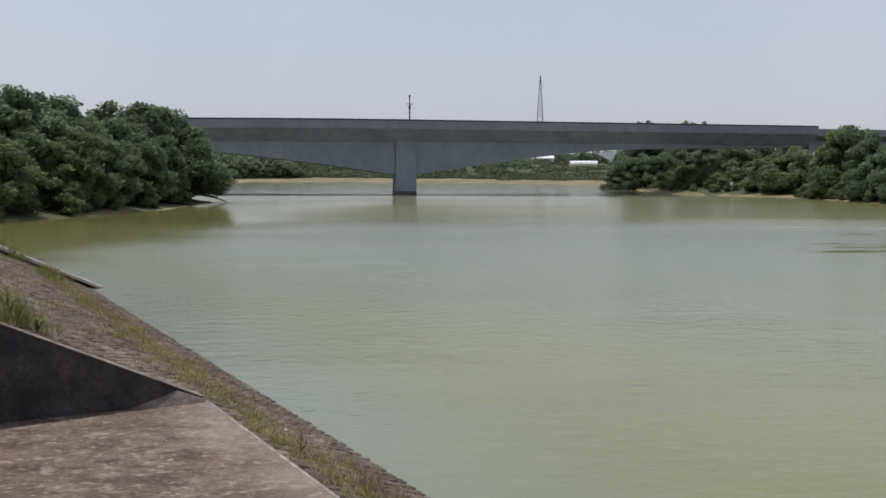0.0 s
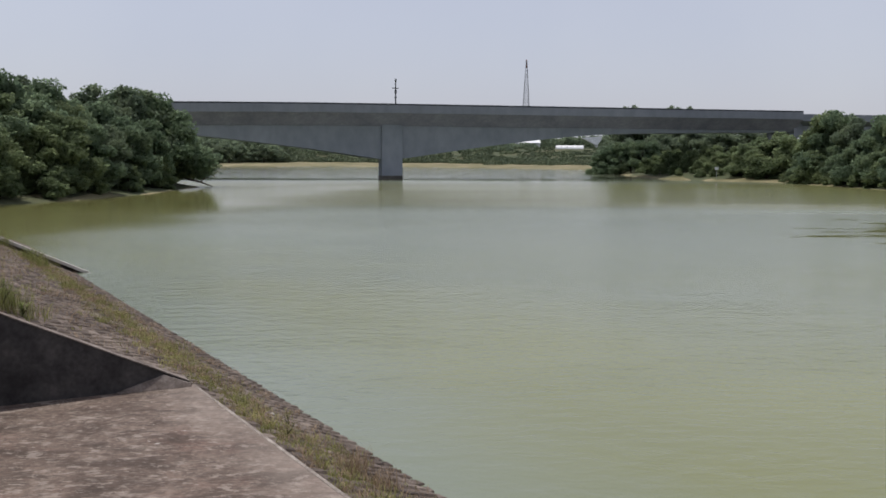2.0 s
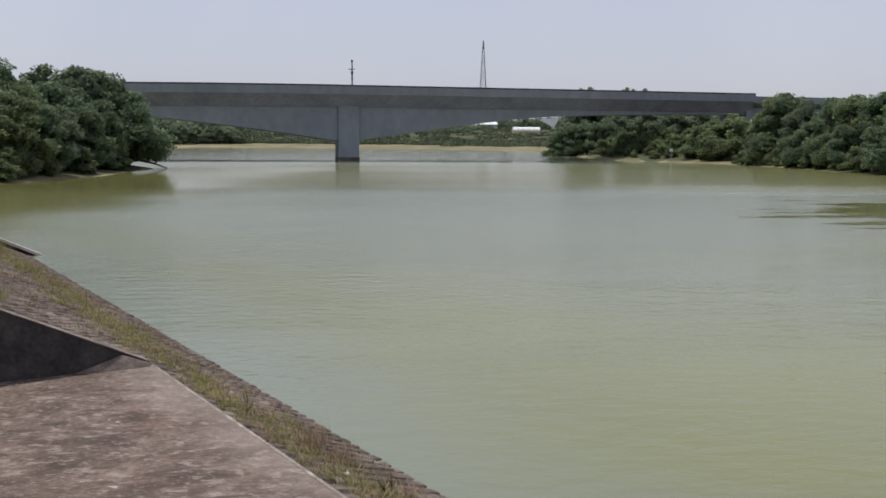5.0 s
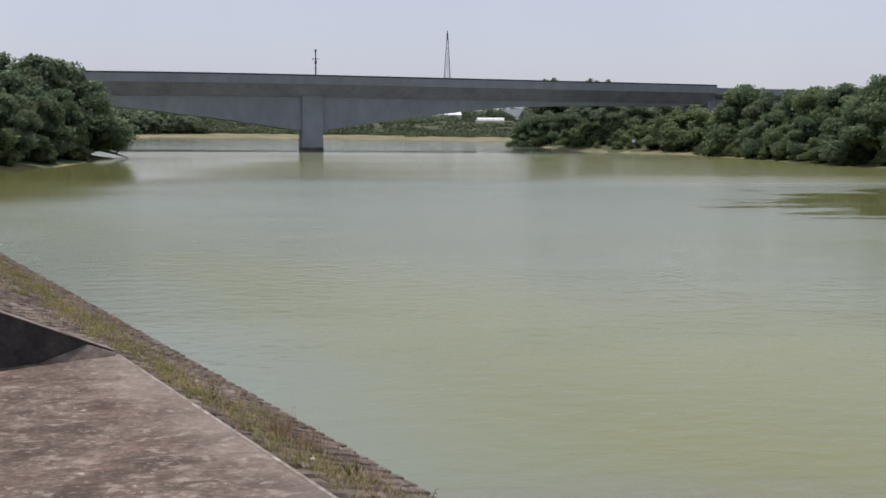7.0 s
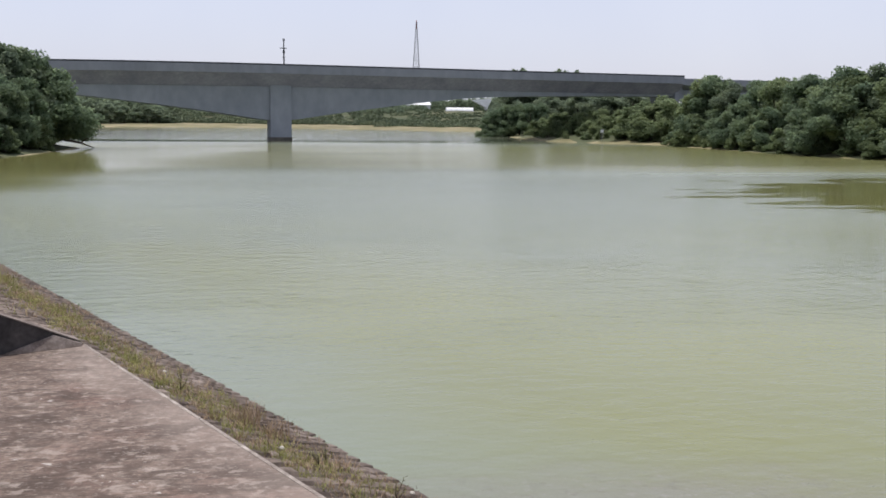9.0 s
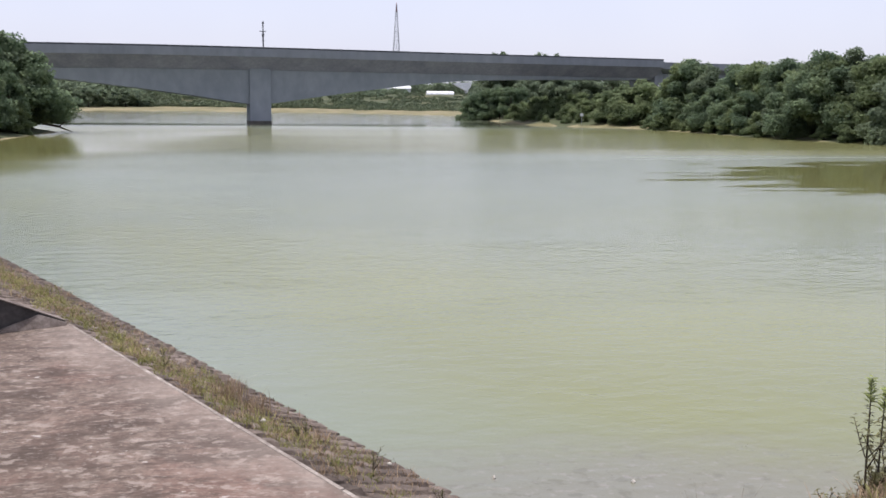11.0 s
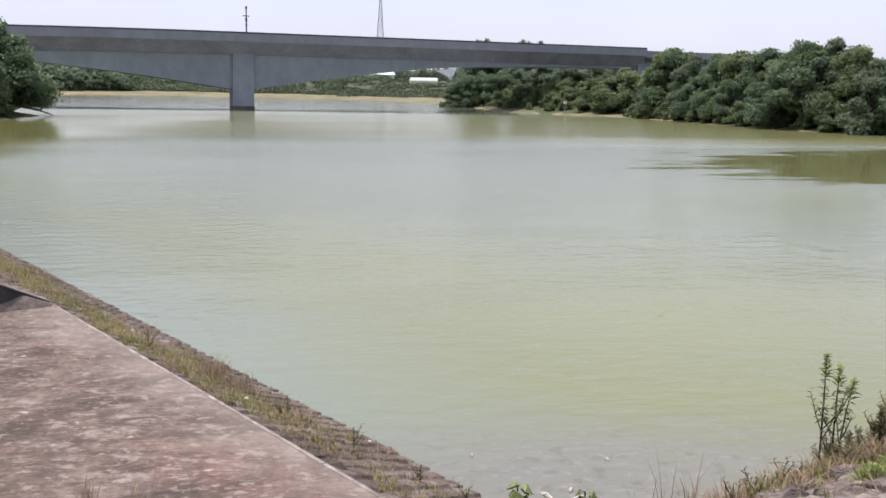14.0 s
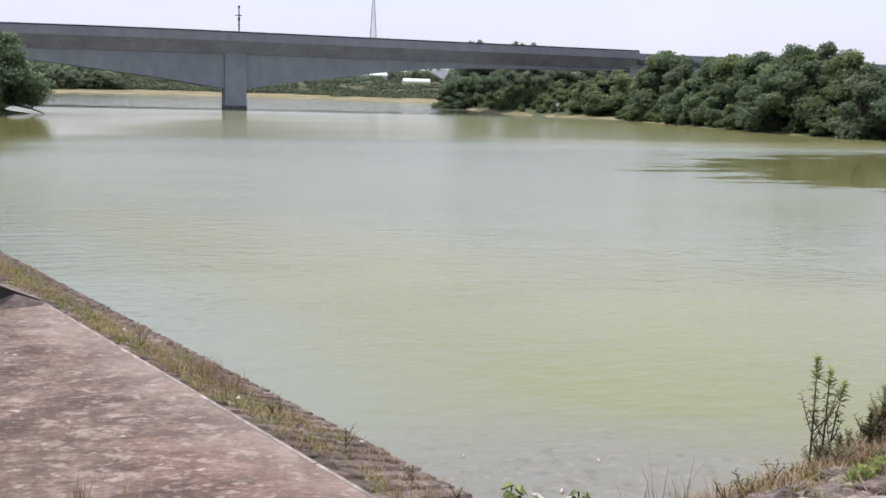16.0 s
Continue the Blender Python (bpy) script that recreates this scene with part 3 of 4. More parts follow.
part("pier_foot", bm, M_PIERFOOT, bridge, "water-stained foot of the pier")
# the approach viaduct beyond the expansion joint, a little lower and set back
ap = [S1 + 0.25 + i * (S2 - S1) / 14 for i in range(15)]
drop = 0.35
sweep("approach_girder", [(s, [(3.4, DECK - 3.0 - drop), (13.6, DECK - 3.0 - drop), (13.4, DECK - 5.2 - drop), (3.6, DECK - 5.2 - drop)]) for s in ap], M_BRIDGE, bridge)
sweep("approach_deck", [(s, [(0.6, DECK - 1.7 - drop), (0.6, DECK - 1.1 - drop), (16.4, DECK - 1.1 - drop), (16.4, DECK - 1.7 - drop), (13.8, DECK - 2.8 - drop), (3.2, DECK - 2.8 - drop)]) for s in ap], M_BRIDGE, bridge)
for w0 in (0.45, 16.2):
    sweep("approach_parapet", [(s, [(w0, DECK - 1.9 - drop), (w0, DECK - 0.15 - drop), (w0 + 0.3, DECK - 0.15 - drop), (w0 + 0.3, DECK - 1.2 - drop)]) for s in ap], M_DECK, bridge)
for s in (S1 + 0.2, S1 + 45, S1 + 90):
    bm = bmesh.new()
    prism(bm, [(-1.3, -3), (1.3, -3), (1.3, DECK - 5.0 - drop), (-1.3, DECK - 5.0 - drop)], lambda p, q: on_bridge(s + p, 4.0, q), lambda p, q: on_bridge(s + p, 13.0, q))
    part("approach_pier", bm, M_BRIDGE, bridge)
bm = bmesh.new()
prism(bm, [(-1.1, DECK - 6.4), (1.1, DECK - 6.4), (1.1, DECK - 2.0), (-1.1, DECK - 2.0)], lambda p, q: on_bridge(S1 + 0.3 + p, 2.6, q), lambda p, q: on_bridge(S1 + 0.3 + p, 14.2, q))
part("end_block", bm, M_DECK, bridge, "pale concrete bearing block")

# pole with cross arms on the deck
pole = tagged(new("traffic_camera_pole"), "slim dark steel pole with cross arms on the bridge", "pole")
PB = on_bridge(0.6, 1.2, DECK - 1.15)
bm = bmesh.new()
tube(bm, [PB, PB + Vector((0, 0, 3)), PB + Vector((0, 0, 6.9))], [0.17, 0.15, 0.12], 8)
part("mast", bm, M_DARKSTEEL, pole)
for h, w in ((4.9, 0.85), (2.9, 0.3)):
    bm = bmesh.new()
    tube(bm, [PB + BD * -w + Vector((0, 0, h)), PB + BD * w * 0.8 + Vector((0, 0, h))], [0.1, 0.1], 6)
    part("cross_arm", bm, M_DARKSTEEL, pole)
bm = bmesh.new()
box(bm, (-0.25, -0.25, -0.35), (0.25, 0.25, 0.35), Matrix.Translation(PB + Vector((0, 0, 4.1))), 0.04)
part("camera_box", bm, M_DARKSTEEL, pole)
bm = bmesh.new()
box(bm, (-0.2, -0.2, -0.3), (0.2, 0.2, 0.3), Matrix.Translation(PB + Vector((0, 0, 6.7))), 0.04)
part("beacon", bm, M_DARKSTEEL, pole)

# lattice radio mast far behind
lattice = tagged(new("lattice_mast"), "tall slender steel lattice mast behind the bridge", "mast")
LX, LY, LT = 66.6, 702.0, 70.6
lv0 = float(ground_height(LX, LY)[0])


def leg_at(k, z):
    t = (z - lv0) / (LT - lv0)
    r = 3.5 * (1 - t) + 0.3
    return Vector((LX + r * (1, -1, -1, 1)[k], LY + r * (1, 1, -1, -1)[k], z))


for k in range(4):
    bm = bmesh.new()
    tube(bm, [leg_at(k, lv0), leg_at(k, 25), leg_at(k, LT)], [0.17, 0.14, 0.12], 5)
    part("leg", bm, M_STEEL, lattice)
levels = [lv0]
while levels[-1] < LT - 1.5:
    levels.append(levels[-1] + max(2.2, 5.2 * (LT - levels[-1]) / LT))
for z0, z1 in zip(levels, levels[1:]):
    bm = bmesh.new()
    for k in range(4):
        tube(bm, [leg_at(k, z0), leg_at((k + 1) % 4, min(z1, LT))], [0.06, 0.06], 4)
        tube(bm, [leg_at((k + 1) % 4, z0), leg_at(k, min(z1, LT))], [0.06, 0.06], 4)
        tube(bm, [leg_at(k, z0), leg_at((k + 1) % 4, z0)], [0.06, 0.06], 4)
    part("bracing", bm, M_STEEL, lattice)
bm = bmesh.new()
tube(bm, [(LX, LY, LT - 5), (LX, LY, LT), (LX, LY, LT + 1.2)], [0.34, 0.3, 0.12], 6)
part("aerial", bm, M_REDWHITE, lattice, "dull red aerial at the top")

# sheds and a greenhouse on the far bank
def shed(x, y, w, d, h, roof, z=None):
    z = float(ground_height(x, y)[0]) - 0.2 if z is None else z
    ob = tagged(new("shed"), "low grey shed with a pale metal roof", "shed", "sheds on the far bank")
    ob.location = (x, y, z)
    bm = bmesh.new()
    box(bm, (-w / 2, -d / 2, 0), (w / 2, d / 2, h))
    part("wall", bm, M_GREYWALL, ob)
    bm = bmesh.new()
    prism(bm, [(-d / 2 - 0.4, h), (d / 2 + 0.4, h), (d / 2 + 0.4, h + 0.15), (0, h + roof), (-d / 2 - 0.4, h + 0.15)],
          lambda p, q: Vector((-w / 2 - 0.4, p, q)), lambda p, q: Vector((w / 2 + 0.4, p, q)))
    part("roof", bm, M_WHITE, ob, "white metal roof")
    bm = bmesh.new()
    box(bm, (-1.2, -d / 2 - 0.06, 0.1), (1.2, -d / 2 + 0.05, 2.3))
    part("door", bm, M_STEEL, ob)
    return ob


shed(57.8, 597, 14, 8, 3.6, 1.2)
shed(61.0, 606, 8.5, 7, 5.0, 1.2)
shed(131, 404, 6.5, 5, 8.6, 1.3)
green = tagged(new("greenhouse"), "low long white plastic greenhouse tunnel", "greenhouse")
GZ = float(ground_height(78, 572)[0]) - 0.1
bm = bmesh.new()
arch = [(2.6 * math.cos(a), 2.3 * math.sin(a)) for a in [math.pi * i / 10 for i in range(11)]]
prism(bm, arch, lambda p, q: Vector((71.5, 572 + p, GZ + q)), lambda p, q: Vector((87, 572 + p, GZ + q)))
part("cover", bm, M_WHITE, green, smooth=False)
for i in range(6):
    bm = bmesh.new()
    tube(bm, [(71.5 + 3.1 * i, 572 + 2.66 * math.cos(a), GZ + 2.36 * math.sin(a)) for a in [math.pi * k / 8 for k in range(9)]], [0.06] * 9, 4)
    part("hoop", bm, M_STEEL, green)
sign = tagged(new("white_canopy"), "white wedge-shaped canopy roof on a post", "canopy")
bm = bmesh.new()
prism(bm, [(89.0, 15.7), (101.2, 16.6), (100.2, 13.8), (98.4, 11.2), (96.2, 12.0), (93.0, 13.7)], lambda p, q: Vector((p, 591, q)), lambda p, q: Vector((p, 596, q)))
part("roof", bm, M_WHITE, sign)
bm = bmesh.new()
tube(bm, [(98.6, 593.5, float(ground_height(98.6, 593.5)[0]) - 0.3), (98.0, 593.5, 11.9)], [0.9, 1.1], 8)
part("post", bm, M_WHITE, sign)

# ---- trees ----
def leaf_tris(rng, centres, normals, size, loose):
    """Small three-cornered leaf sprays, one at each centre: verts and faces."""
    n = len(centres)
    nor = unit_rows(normals + rng.normal(0, loose, (n, 3)))
    t = unit_rows(np.cross(nor, rng.normal(0, 1, (n, 3))))
    b = np.cross(nor, t)
    s = (size * rng.uniform(0.6, 1.3, n))[:, None]
    v = np.stack([centres + t * s, centres - t * s * 0.6 + b * s * 0.75, centres - t * s * 0.6 - b * s * 0.75], 1).reshape(-1, 3)
    return v, np.arange(3 * n).reshape(n, 3)


def tree_model(seed, mat, height=14.0, spread=5.2, boughs=13, leaves=300, leaf=0.24, low=0.09):
    """A broadleaf tree: trunk, limbs and a crown of heavy boughs, each a cluster of leafy clumps with shade beneath."""
    rng = np.random.default_rng(seed)
    ob = new("tree")
    lean = rng.normal(0, 0.5, 2)
    bm = bmesh.new()
    tube(bm, [(0, 0, -0.6), (lean[0] * 0.3, lean[1] * 0.3, height * 0.3), (lean[0], lean[1], height * 0.62)], [0.34, 0.26, 0.12], 8)
    part("trunk", bm, M_BARK, ob)
    V, Fa, off = [], [], 0

    def add(v, f):
        nonlocal off
        V.append(v)
        Fa.append(f + off)
        off += len(v)

    ends = []
    for i in range(boughs):
        h = low + (0.90 - low) * (i + rng.uniform(0.1, 0.9)) / boughs
        reach = spread * 0.74 * math.sin(math.pi * min(0.93, 0.36 + 0.60 * (h - low) / (0.9 - low))) * rng.uniform(0.72, 1.08)
        a = i * 2.4 + rng.uniform(-0.5, 0.5)
        big = rng.uniform(1.35, 2.15) * spread / 5.2 * (1.1 - 0.25 * h)
        centre = np.array([reach * math.cos(a), reach * math.sin(a), h * height])
        ends.append(centre)
        for k in range(7):
            d = unit_rows(rng.normal(0, 1, (1, 3)) + np.array([[0.5 * math.cos(a), 0.5 * math.sin(a), 0.55]]))[0]
            r = big * rng.uniform(0.28, 0.78)
            c = centre + d * big * rng.uniform(0.35, 0.75) * np.array([1.1, 1.1, 0.75])
            n = int(leaves * r ** 2 * 0.62)
            q = unit_rows(rng.normal(0, 1, (n, 3)) + np.array([0, 0, 0.12]))
            bumpy = 1 + 0.20 * np.sin(q[:, :1] * 6 + r * 9) * np.sin(q[:, 1:2] * 7 + r * 5) + 0.14 * np.sin(q[:, 2:] * 10 + k)
            p = c + q * r * bumpy * rng.uniform(0.8, 1.15, (n, 1)) * np.array([1.15, 1.15, 0.85])
            add(*leaf_tris(rng, p, q * 0.7 + np.array([0, 0, 0.3]), leaf, 0.55))
        # the twiggy, shaded inside of the bough
        q = unit_rows(rng.normal(0, 1, (34, 3)))
        add(*leaf_tris(rng, centre + q * big * 0.62, q, big * 0.3, 0.3))
    q = unit_rows(rng.normal(0, 1, (50, 3)))
    add(*leaf_tris(rng, np.array([0, 0, height * 0.5]) + q * np.array([spread * 0.42, spread * 0.42, height * 0.28]), q, 0.75, 0.4))
    for i in range(4):
        c = Vector(ends[(3 * i + 1) % boughs])
        bm = bmesh.new()
        z0 = height * rng.uniform(0.2, 0.42)
        tube(bm, [(lean[0] * 0.3, lean[1] * 0.3, z0), (c.x * 0.5, c.y * 0.5, z0 * 0.5 + c.z * 0.5), tuple(c)], [0.15, 0.1, 0.04], 6)
        part("limb", bm, M_BARK, ob)
    mesh_object("crown", np.concatenate(V), np.concatenate(Fa).tolist(), mat, ob)
    return ob


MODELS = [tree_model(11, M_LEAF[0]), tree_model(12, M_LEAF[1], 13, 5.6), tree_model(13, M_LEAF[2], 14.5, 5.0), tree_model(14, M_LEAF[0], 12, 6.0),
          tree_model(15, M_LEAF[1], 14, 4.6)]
FULL, SHRUBBY, DISTANT = 5, 5, 6                  # full-grown kinds come first, then a coarser bush and a coarser tree
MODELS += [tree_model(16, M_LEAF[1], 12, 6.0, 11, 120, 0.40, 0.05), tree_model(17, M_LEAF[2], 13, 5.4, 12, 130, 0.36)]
HEIGHTS = [max(v.co.z for o in m.children if o.name.startswith("crown") for v in o.data.vertices) for m in MODELS]
tree_rng = random.Random(5)
used = set()


def plant_tree(x, y, h, label, group, k=None, widen=1.0):
    k = tree_rng.randrange(FULL) if k is None else k
    src = MODELS[k]
    z = float(ground_height(x, y)[0]) - 0.15
    ob = src if k not in used else None
    m = pose(x, y, z, 0, 0, tree_rng.uniform(0, 360))
    s = h / HEIGHTS[k]
    if ob is None:
        src_scale = src.scale.copy()
        src.scale = (1, 1, 1)
        ob = copy_thing(src, m)
        src.scale = src_scale
    else:
        used.add(k)
        ob.matrix_basis = m
    ob.scale = (s * widen * tree_rng.uniform(0.95, 1.15), s * widen * tree_rng.uniform(0.95, 1.15), s)
    return tagged(ob, label, "tree", group)


LEFT_LABEL = "dense dark green broadleaf tree overhanging the water"
RIGHT_LABEL = "dense dull green broadleaf tree on the far bank"
# wooded point on the left: a front row along the shore, taller trees behind
def along(points, step):
    out = []
    for a, b in zip(points, points[1:]):
        n = max(1, int(math.dist(a, b) / step))
        out += [(a[0] + (b[0] - a[0]) * i / n, a[1] + (b[1] - a[1]) * i / n) for i in range(n)]
    return out


POINT, BANK, BEYOND = "trees on the wooded point", "trees on the wooded bank", "trees beyond the bridge"
SHRUB = "low bushy shrub hanging over the bank's edge"
LEFT_SHORE = [(-55, 92), (-51, 108), (-47.0, 123), (-44.2, 142), (-44.0, 158), (-44.8, 169)]
for x, y in along(LEFT_SHORE, 6.0):
    plant_tree(x - tree_rng.uniform(-0.4, 1.2), y + tree_rng.uniform(-1.5, 1.5), tree_rng.uniform(8.0, 10.0) + min(2.4, max(0, y - 120) * 0.05), LEFT_LABEL, POINT, widen=1.05)
for x, y in along(LEFT_SHORE, 7.0):
    plant_tree(x - tree_rng.uniform(4.5, 6.5), y + tree_rng.uniform(-2, 2), tree_rng.uniform(11.8, 13.2), LEFT_LABEL, POINT)
for x, y in along(LEFT_SHORE[:-1], 10.5):
    plant_tree(x - tree_rng.uniform(10.5, 15), y + tree_rng.uniform(-3, 3), tree_rng.uniform(13.0, 14.6), LEFT_LABEL, POINT)
for x, y, h in ((-49.5, 163, 15.2), (-47.0, 166, 15.2), (-52.5, 157, 14.6), (-53.5, 141, 14.4), (-54.0, 128, 14.8), (-44.2, 170.5, 13.4), (-43.6, 173, 9.6), (-48.5, 178, 9.0), (-45.2, 167, 15.0), (-48.0, 161, 15.6)):
    plant_tree(x, y, h, LEFT_LABEL, POINT)
for x, y in along(LEFT_SHORE, 9.0):
    plant_tree(x + tree_rng.uniform(1.6, 2.6), y + tree_rng.uniform(-1, 1), tree_rng.uniform(3.2, 5.0), SHRUB, "shrubs on the wooded point", SHRUBBY, 1.2)

# wooded bank on the right
RIGHT_SHORE = [(128, 122), (96, 137.5), (84.5, 143), (80.5, 154), (79.8, 170), (78, 192), (75, 212)]
for x, y in along(RIGHT_SHORE, 6.0):
    plant_tree(x + tree_rng.uniform(-0.8, 0.8), y + tree_rng.uniform(-1.2, 0.6), tree_rng.uniform(6.4, 8.6), RIGHT_LABEL, BANK, widen=1.15)
for x, y in along(RIGHT_SHORE, 5.0):
    if tree_rng.random() < 0.75:
        plant_tree(x - 1.9 + tree_rng.uniform(-0.5, 0.5), y - 1.6 + tree_rng.uniform(-0.5, 0.5), tree_rng.uniform(2.4, 4.4), SHRUB, "shrubs on the wooded bank", SHRUBBY, 1.3)
for x, y in along(RIGHT_SHORE, 6.5):
    plant_tree(x + tree_rng.uniform(3.5, 5.5), y + tree_rng.uniform(2, 5), tree_rng.uniform(9.6, 11.2), RIGHT_LABEL, BANK, widen=1.05)
for x, y in along(RIGHT_SHORE[:-1], 7.5):
    plant_tree(x + tree_rng.uniform(7.5, 11), y + tree_rng.uniform(6, 11), tree_rng.uniform(11.2, 12.6), RIGHT_LABEL, BANK)
for a, d, h in ((20.9, 218, 10.4), (21.5, 216, 14.4), (22.1, 213, 14.2), (22.9, 208, 12.6), (24.4, 196, 12.6), (25.4, 190, 12.6), (26.6, 188, 12.8), (28.0, 174, 12.6), (28.7, 172, 14.0), (29.4, 171, 13.4), (30.2, 170, 14.0), (31.2, 165, 12.6), (32.4, 160, 12.0), (34.0, 158, 12.2)):
    plant_tree(d * math.sin(radians(a)), d * math.cos(radians(a)), h, RIGHT_LABEL, BANK)
# trees behind the spit, under and beyond the bridge
for a, d, h in ((9.55, 300, 7.8), (10.1, 299, 9.0), (10.7, 297, 9.6), (11.3, 296, 9.4), (11.9, 293, 9.2), (12.5, 296, 8.6)):
    plant_tree(d * math.sin(radians(a)), d * math.cos(radians(a)), h, "dark dense broadleaf tree standing by the water", BEYOND, 0, 1.05)
for i in range(18):
    a = 10.2 + 8.4 * (i % 9) / 8 + tree_rng.uniform(-0.3, 0.3)
    d = (318 if i < 9 else 336) + tree_rng.uniform(-6, 6)
    plant_tree(d * math.sin(radians(a)), d * math.cos(radians(a)), tree_rng.uniform(9.0, 11.0), RIGHT_LABEL, BEYOND, DISTANT, 1.15)
for a, top in ((11.05, 22.6), (11.5, 22.9), (13.55, 22.8), (13.9, 22.2), (14.35, 22.4)):
    x, y = 350 * math.sin(radians(a)), 350 * math.cos(radians(a))
    plant_tree(x, y, top - float(ground_height(x, y)[0]), RIGHT_LABEL, BEYOND, DISTANT, 0.7)
for i in range(9):
    a, d = 12.6 + 3.6 * i / 8 + tree_rng.uniform(-0.15, 0.15), 280 - 3.5 * i + tree_rng.uniform(-4, 4)
    plant_tree(d * math.sin(radians(a)), d * math.cos(radians(a)), tree_rng.uniform(4.2, 6.0), RIGHT_LABEL, BEYOND, SHRUBBY, 1.35)
# lower scrub at the spit, rising towards the wood
for x, y, h in ((60, 246, 3.0), (64, 240, 3.4), (68, 237, 4.6), (66, 248, 4.6), (71, 234, 6.0), (75, 231, 8.2), (71.5, 226, 7.6), (75.5, 222, 9.0), (80, 226, 9.6), (78, 216, 9.4), (73.5, 219, 5.0), (70, 229, 4.0), (58, 254, 3.2), (61, 256, 4.0), (57, 264, 4.6), (63, 234, 2.2), (66, 232, 3.0), (59.5, 240, 2.0)):
    plant_tree(x, y, h, "low green shrub on the sandy spit", "shrubs on the spit", SHRUBBY, 1.25)
# trees on the far shore, seen past the wooded point
for x, y, h in ((-112, 484, 9.5), (-106, 486, 10.4), (-102, 482, 8.2), (-97, 486, 9.6), (-92, 492, 9.0), (-87, 494, 8.2), (-82, 497, 9.0), (-77, 500, 6.6), (-72, 502, 5.2), (-120, 480, 10.5)):
    plant_tree(x, y, h, "rounded grey-green tree on the far shore", "trees on the far shore", DISTANT, 1.35)


# ---- far scrub and woods ----
def scrub(name, label, spots, mat, leaf, per, seed, cat):
    """Low uneven growth as one mass: clumps of leaf sprays on the ground."""
    rng = np.random.default_rng(seed)
    V, Fa, off = [], [], 0
    gz = ground_height(np.array([s[0] for s in spots]), np.array([s[1] for s in spots]))
    for (x, y, r, h), z in zip(spots, gz):
        d = unit_rows(rng.normal(0, 1, (per, 3)))
        d[:, 2] = np.abs(d[:, 2])
        p = np.array([x, y, z]) + d * np.array([r, r, h]) * rng.uniform(0.7, 1.08, (per, 1))
        v, f = leaf_quads(rng, p, d, leaf)
        V.append(v)
        Fa.append(f + off)
        off += len(v)
    ob = mesh_object(name, np.concatenate(V), np.concatenate(Fa).tolist(), mat)
    return tagged(ob, label, cat, kind="stuff")


fr = random.Random(8)
spots = []
for i in range(560):
    x = fr.uniform(-170, 105)
    shore = np.interp(x, [-170, -112, -57, -22, 18, 58, 110], [400, 436, 455, 445, 425, 385, 350])
    k = fr.random() ** 2.2
    spots.append((x, shore + 56 + 50 * k, fr.uniform(2.2, 5.5), (fr.uniform(0.9, 2.4) + 1.6 * k) * (1.0 if x < 30 else 0.5)))
scrub("shore_scrub", "low green scrub along the far shore", spots, M_SCRUB, 0.62, 110, 21, "scrub")
spots = []
for i in range(300):
    x = fr.uniform(-190, 60)
    hgt = np.interp(x, [-190, -145, -112, -85, -45, 20, 60], [14, 14, 12, 8.5, 5.5, 5, 6])
    k = fr.random()
    spots.append((x, 560 + 90 * k, fr.uniform(4, 7), hgt * (0.45 + 0.55 * k) * fr.uniform(0.75, 1.0)))
for i in range(190):
    x = fr.uniform(15, 190)
    spots.append((x, fr.uniform(635, 690), fr.uniform(4, 7), np.interp(x, [15, 60, 100, 170], [5, 7.5, 9, 13]) * fr.uniform(0.8, 1.05)))
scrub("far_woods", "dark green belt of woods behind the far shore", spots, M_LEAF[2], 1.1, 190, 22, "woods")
spots = [(fr.uniform(25, 116), fr.uniform(455, 640), fr.uniform(2, 5), fr.uniform(0.5, 1.7)) for _ in range(260)]
spots = [s for s in spots if not (48 < s[0] < 68 and 578 < s[1] < 612) and not (66 < s[0] < 92 and 545 < s[1] < 580)]
scrub("field_scrub", "green overgrown field on the far bank", spots, M_SCRUB, 0.55, 110, 23, "scrub")

# ---- dam slope, landing and walls ----
dam_body = tagged(new("embankment"), "stone-faced reservoir embankment sloping into the water", "embankment", kind="structure")
CREST_N = EDGE - (CREST - TOP) / SLOPE
bm = bmesh.new()
# full slope beyond the wing wall
prism(bm, [(CREST_N - 12, -2.5), (CREST_N - 7, CREST), (CREST_N, CREST), (12.0, dam_z(12.0)), (12.0, -2.5)],
      lambda p, q: dam(p, WALL_U + 0.32, q), lambda p, q: dam(p, 66, q))
part("slope_bed", bm, M_JOINT, dam_body, "silted bed of the stone facing")
bm = bmesh.new()
# lower slope in front of the landing
prism(bm, [(EDGE, -2.5), (EDGE, TOP - 0.02), (12.0, dam_z(12.0) - 0.02), (12.0, -2.5)], lambda p, q: dam(p, -6, q), lambda p, q: dam(p, WALL_U + 0.32, q))
part("slope_bed", bm, M_JOINT, dam_body, "silted bed of the stone facing")
bm = bmesh.new()
# crest above the landing
prism(bm, [(CREST_N - 12, -2.5), (CREST_N - 7, CREST), (0.3, CREST), (0.3, -2.5)], lambda p, q: dam(p, -14, q), lambda p, q: dam(p, WALL_U + 0.32, q))
part("crest_path", bm, M_WALL, dam_body, "worn concrete path along the crest")

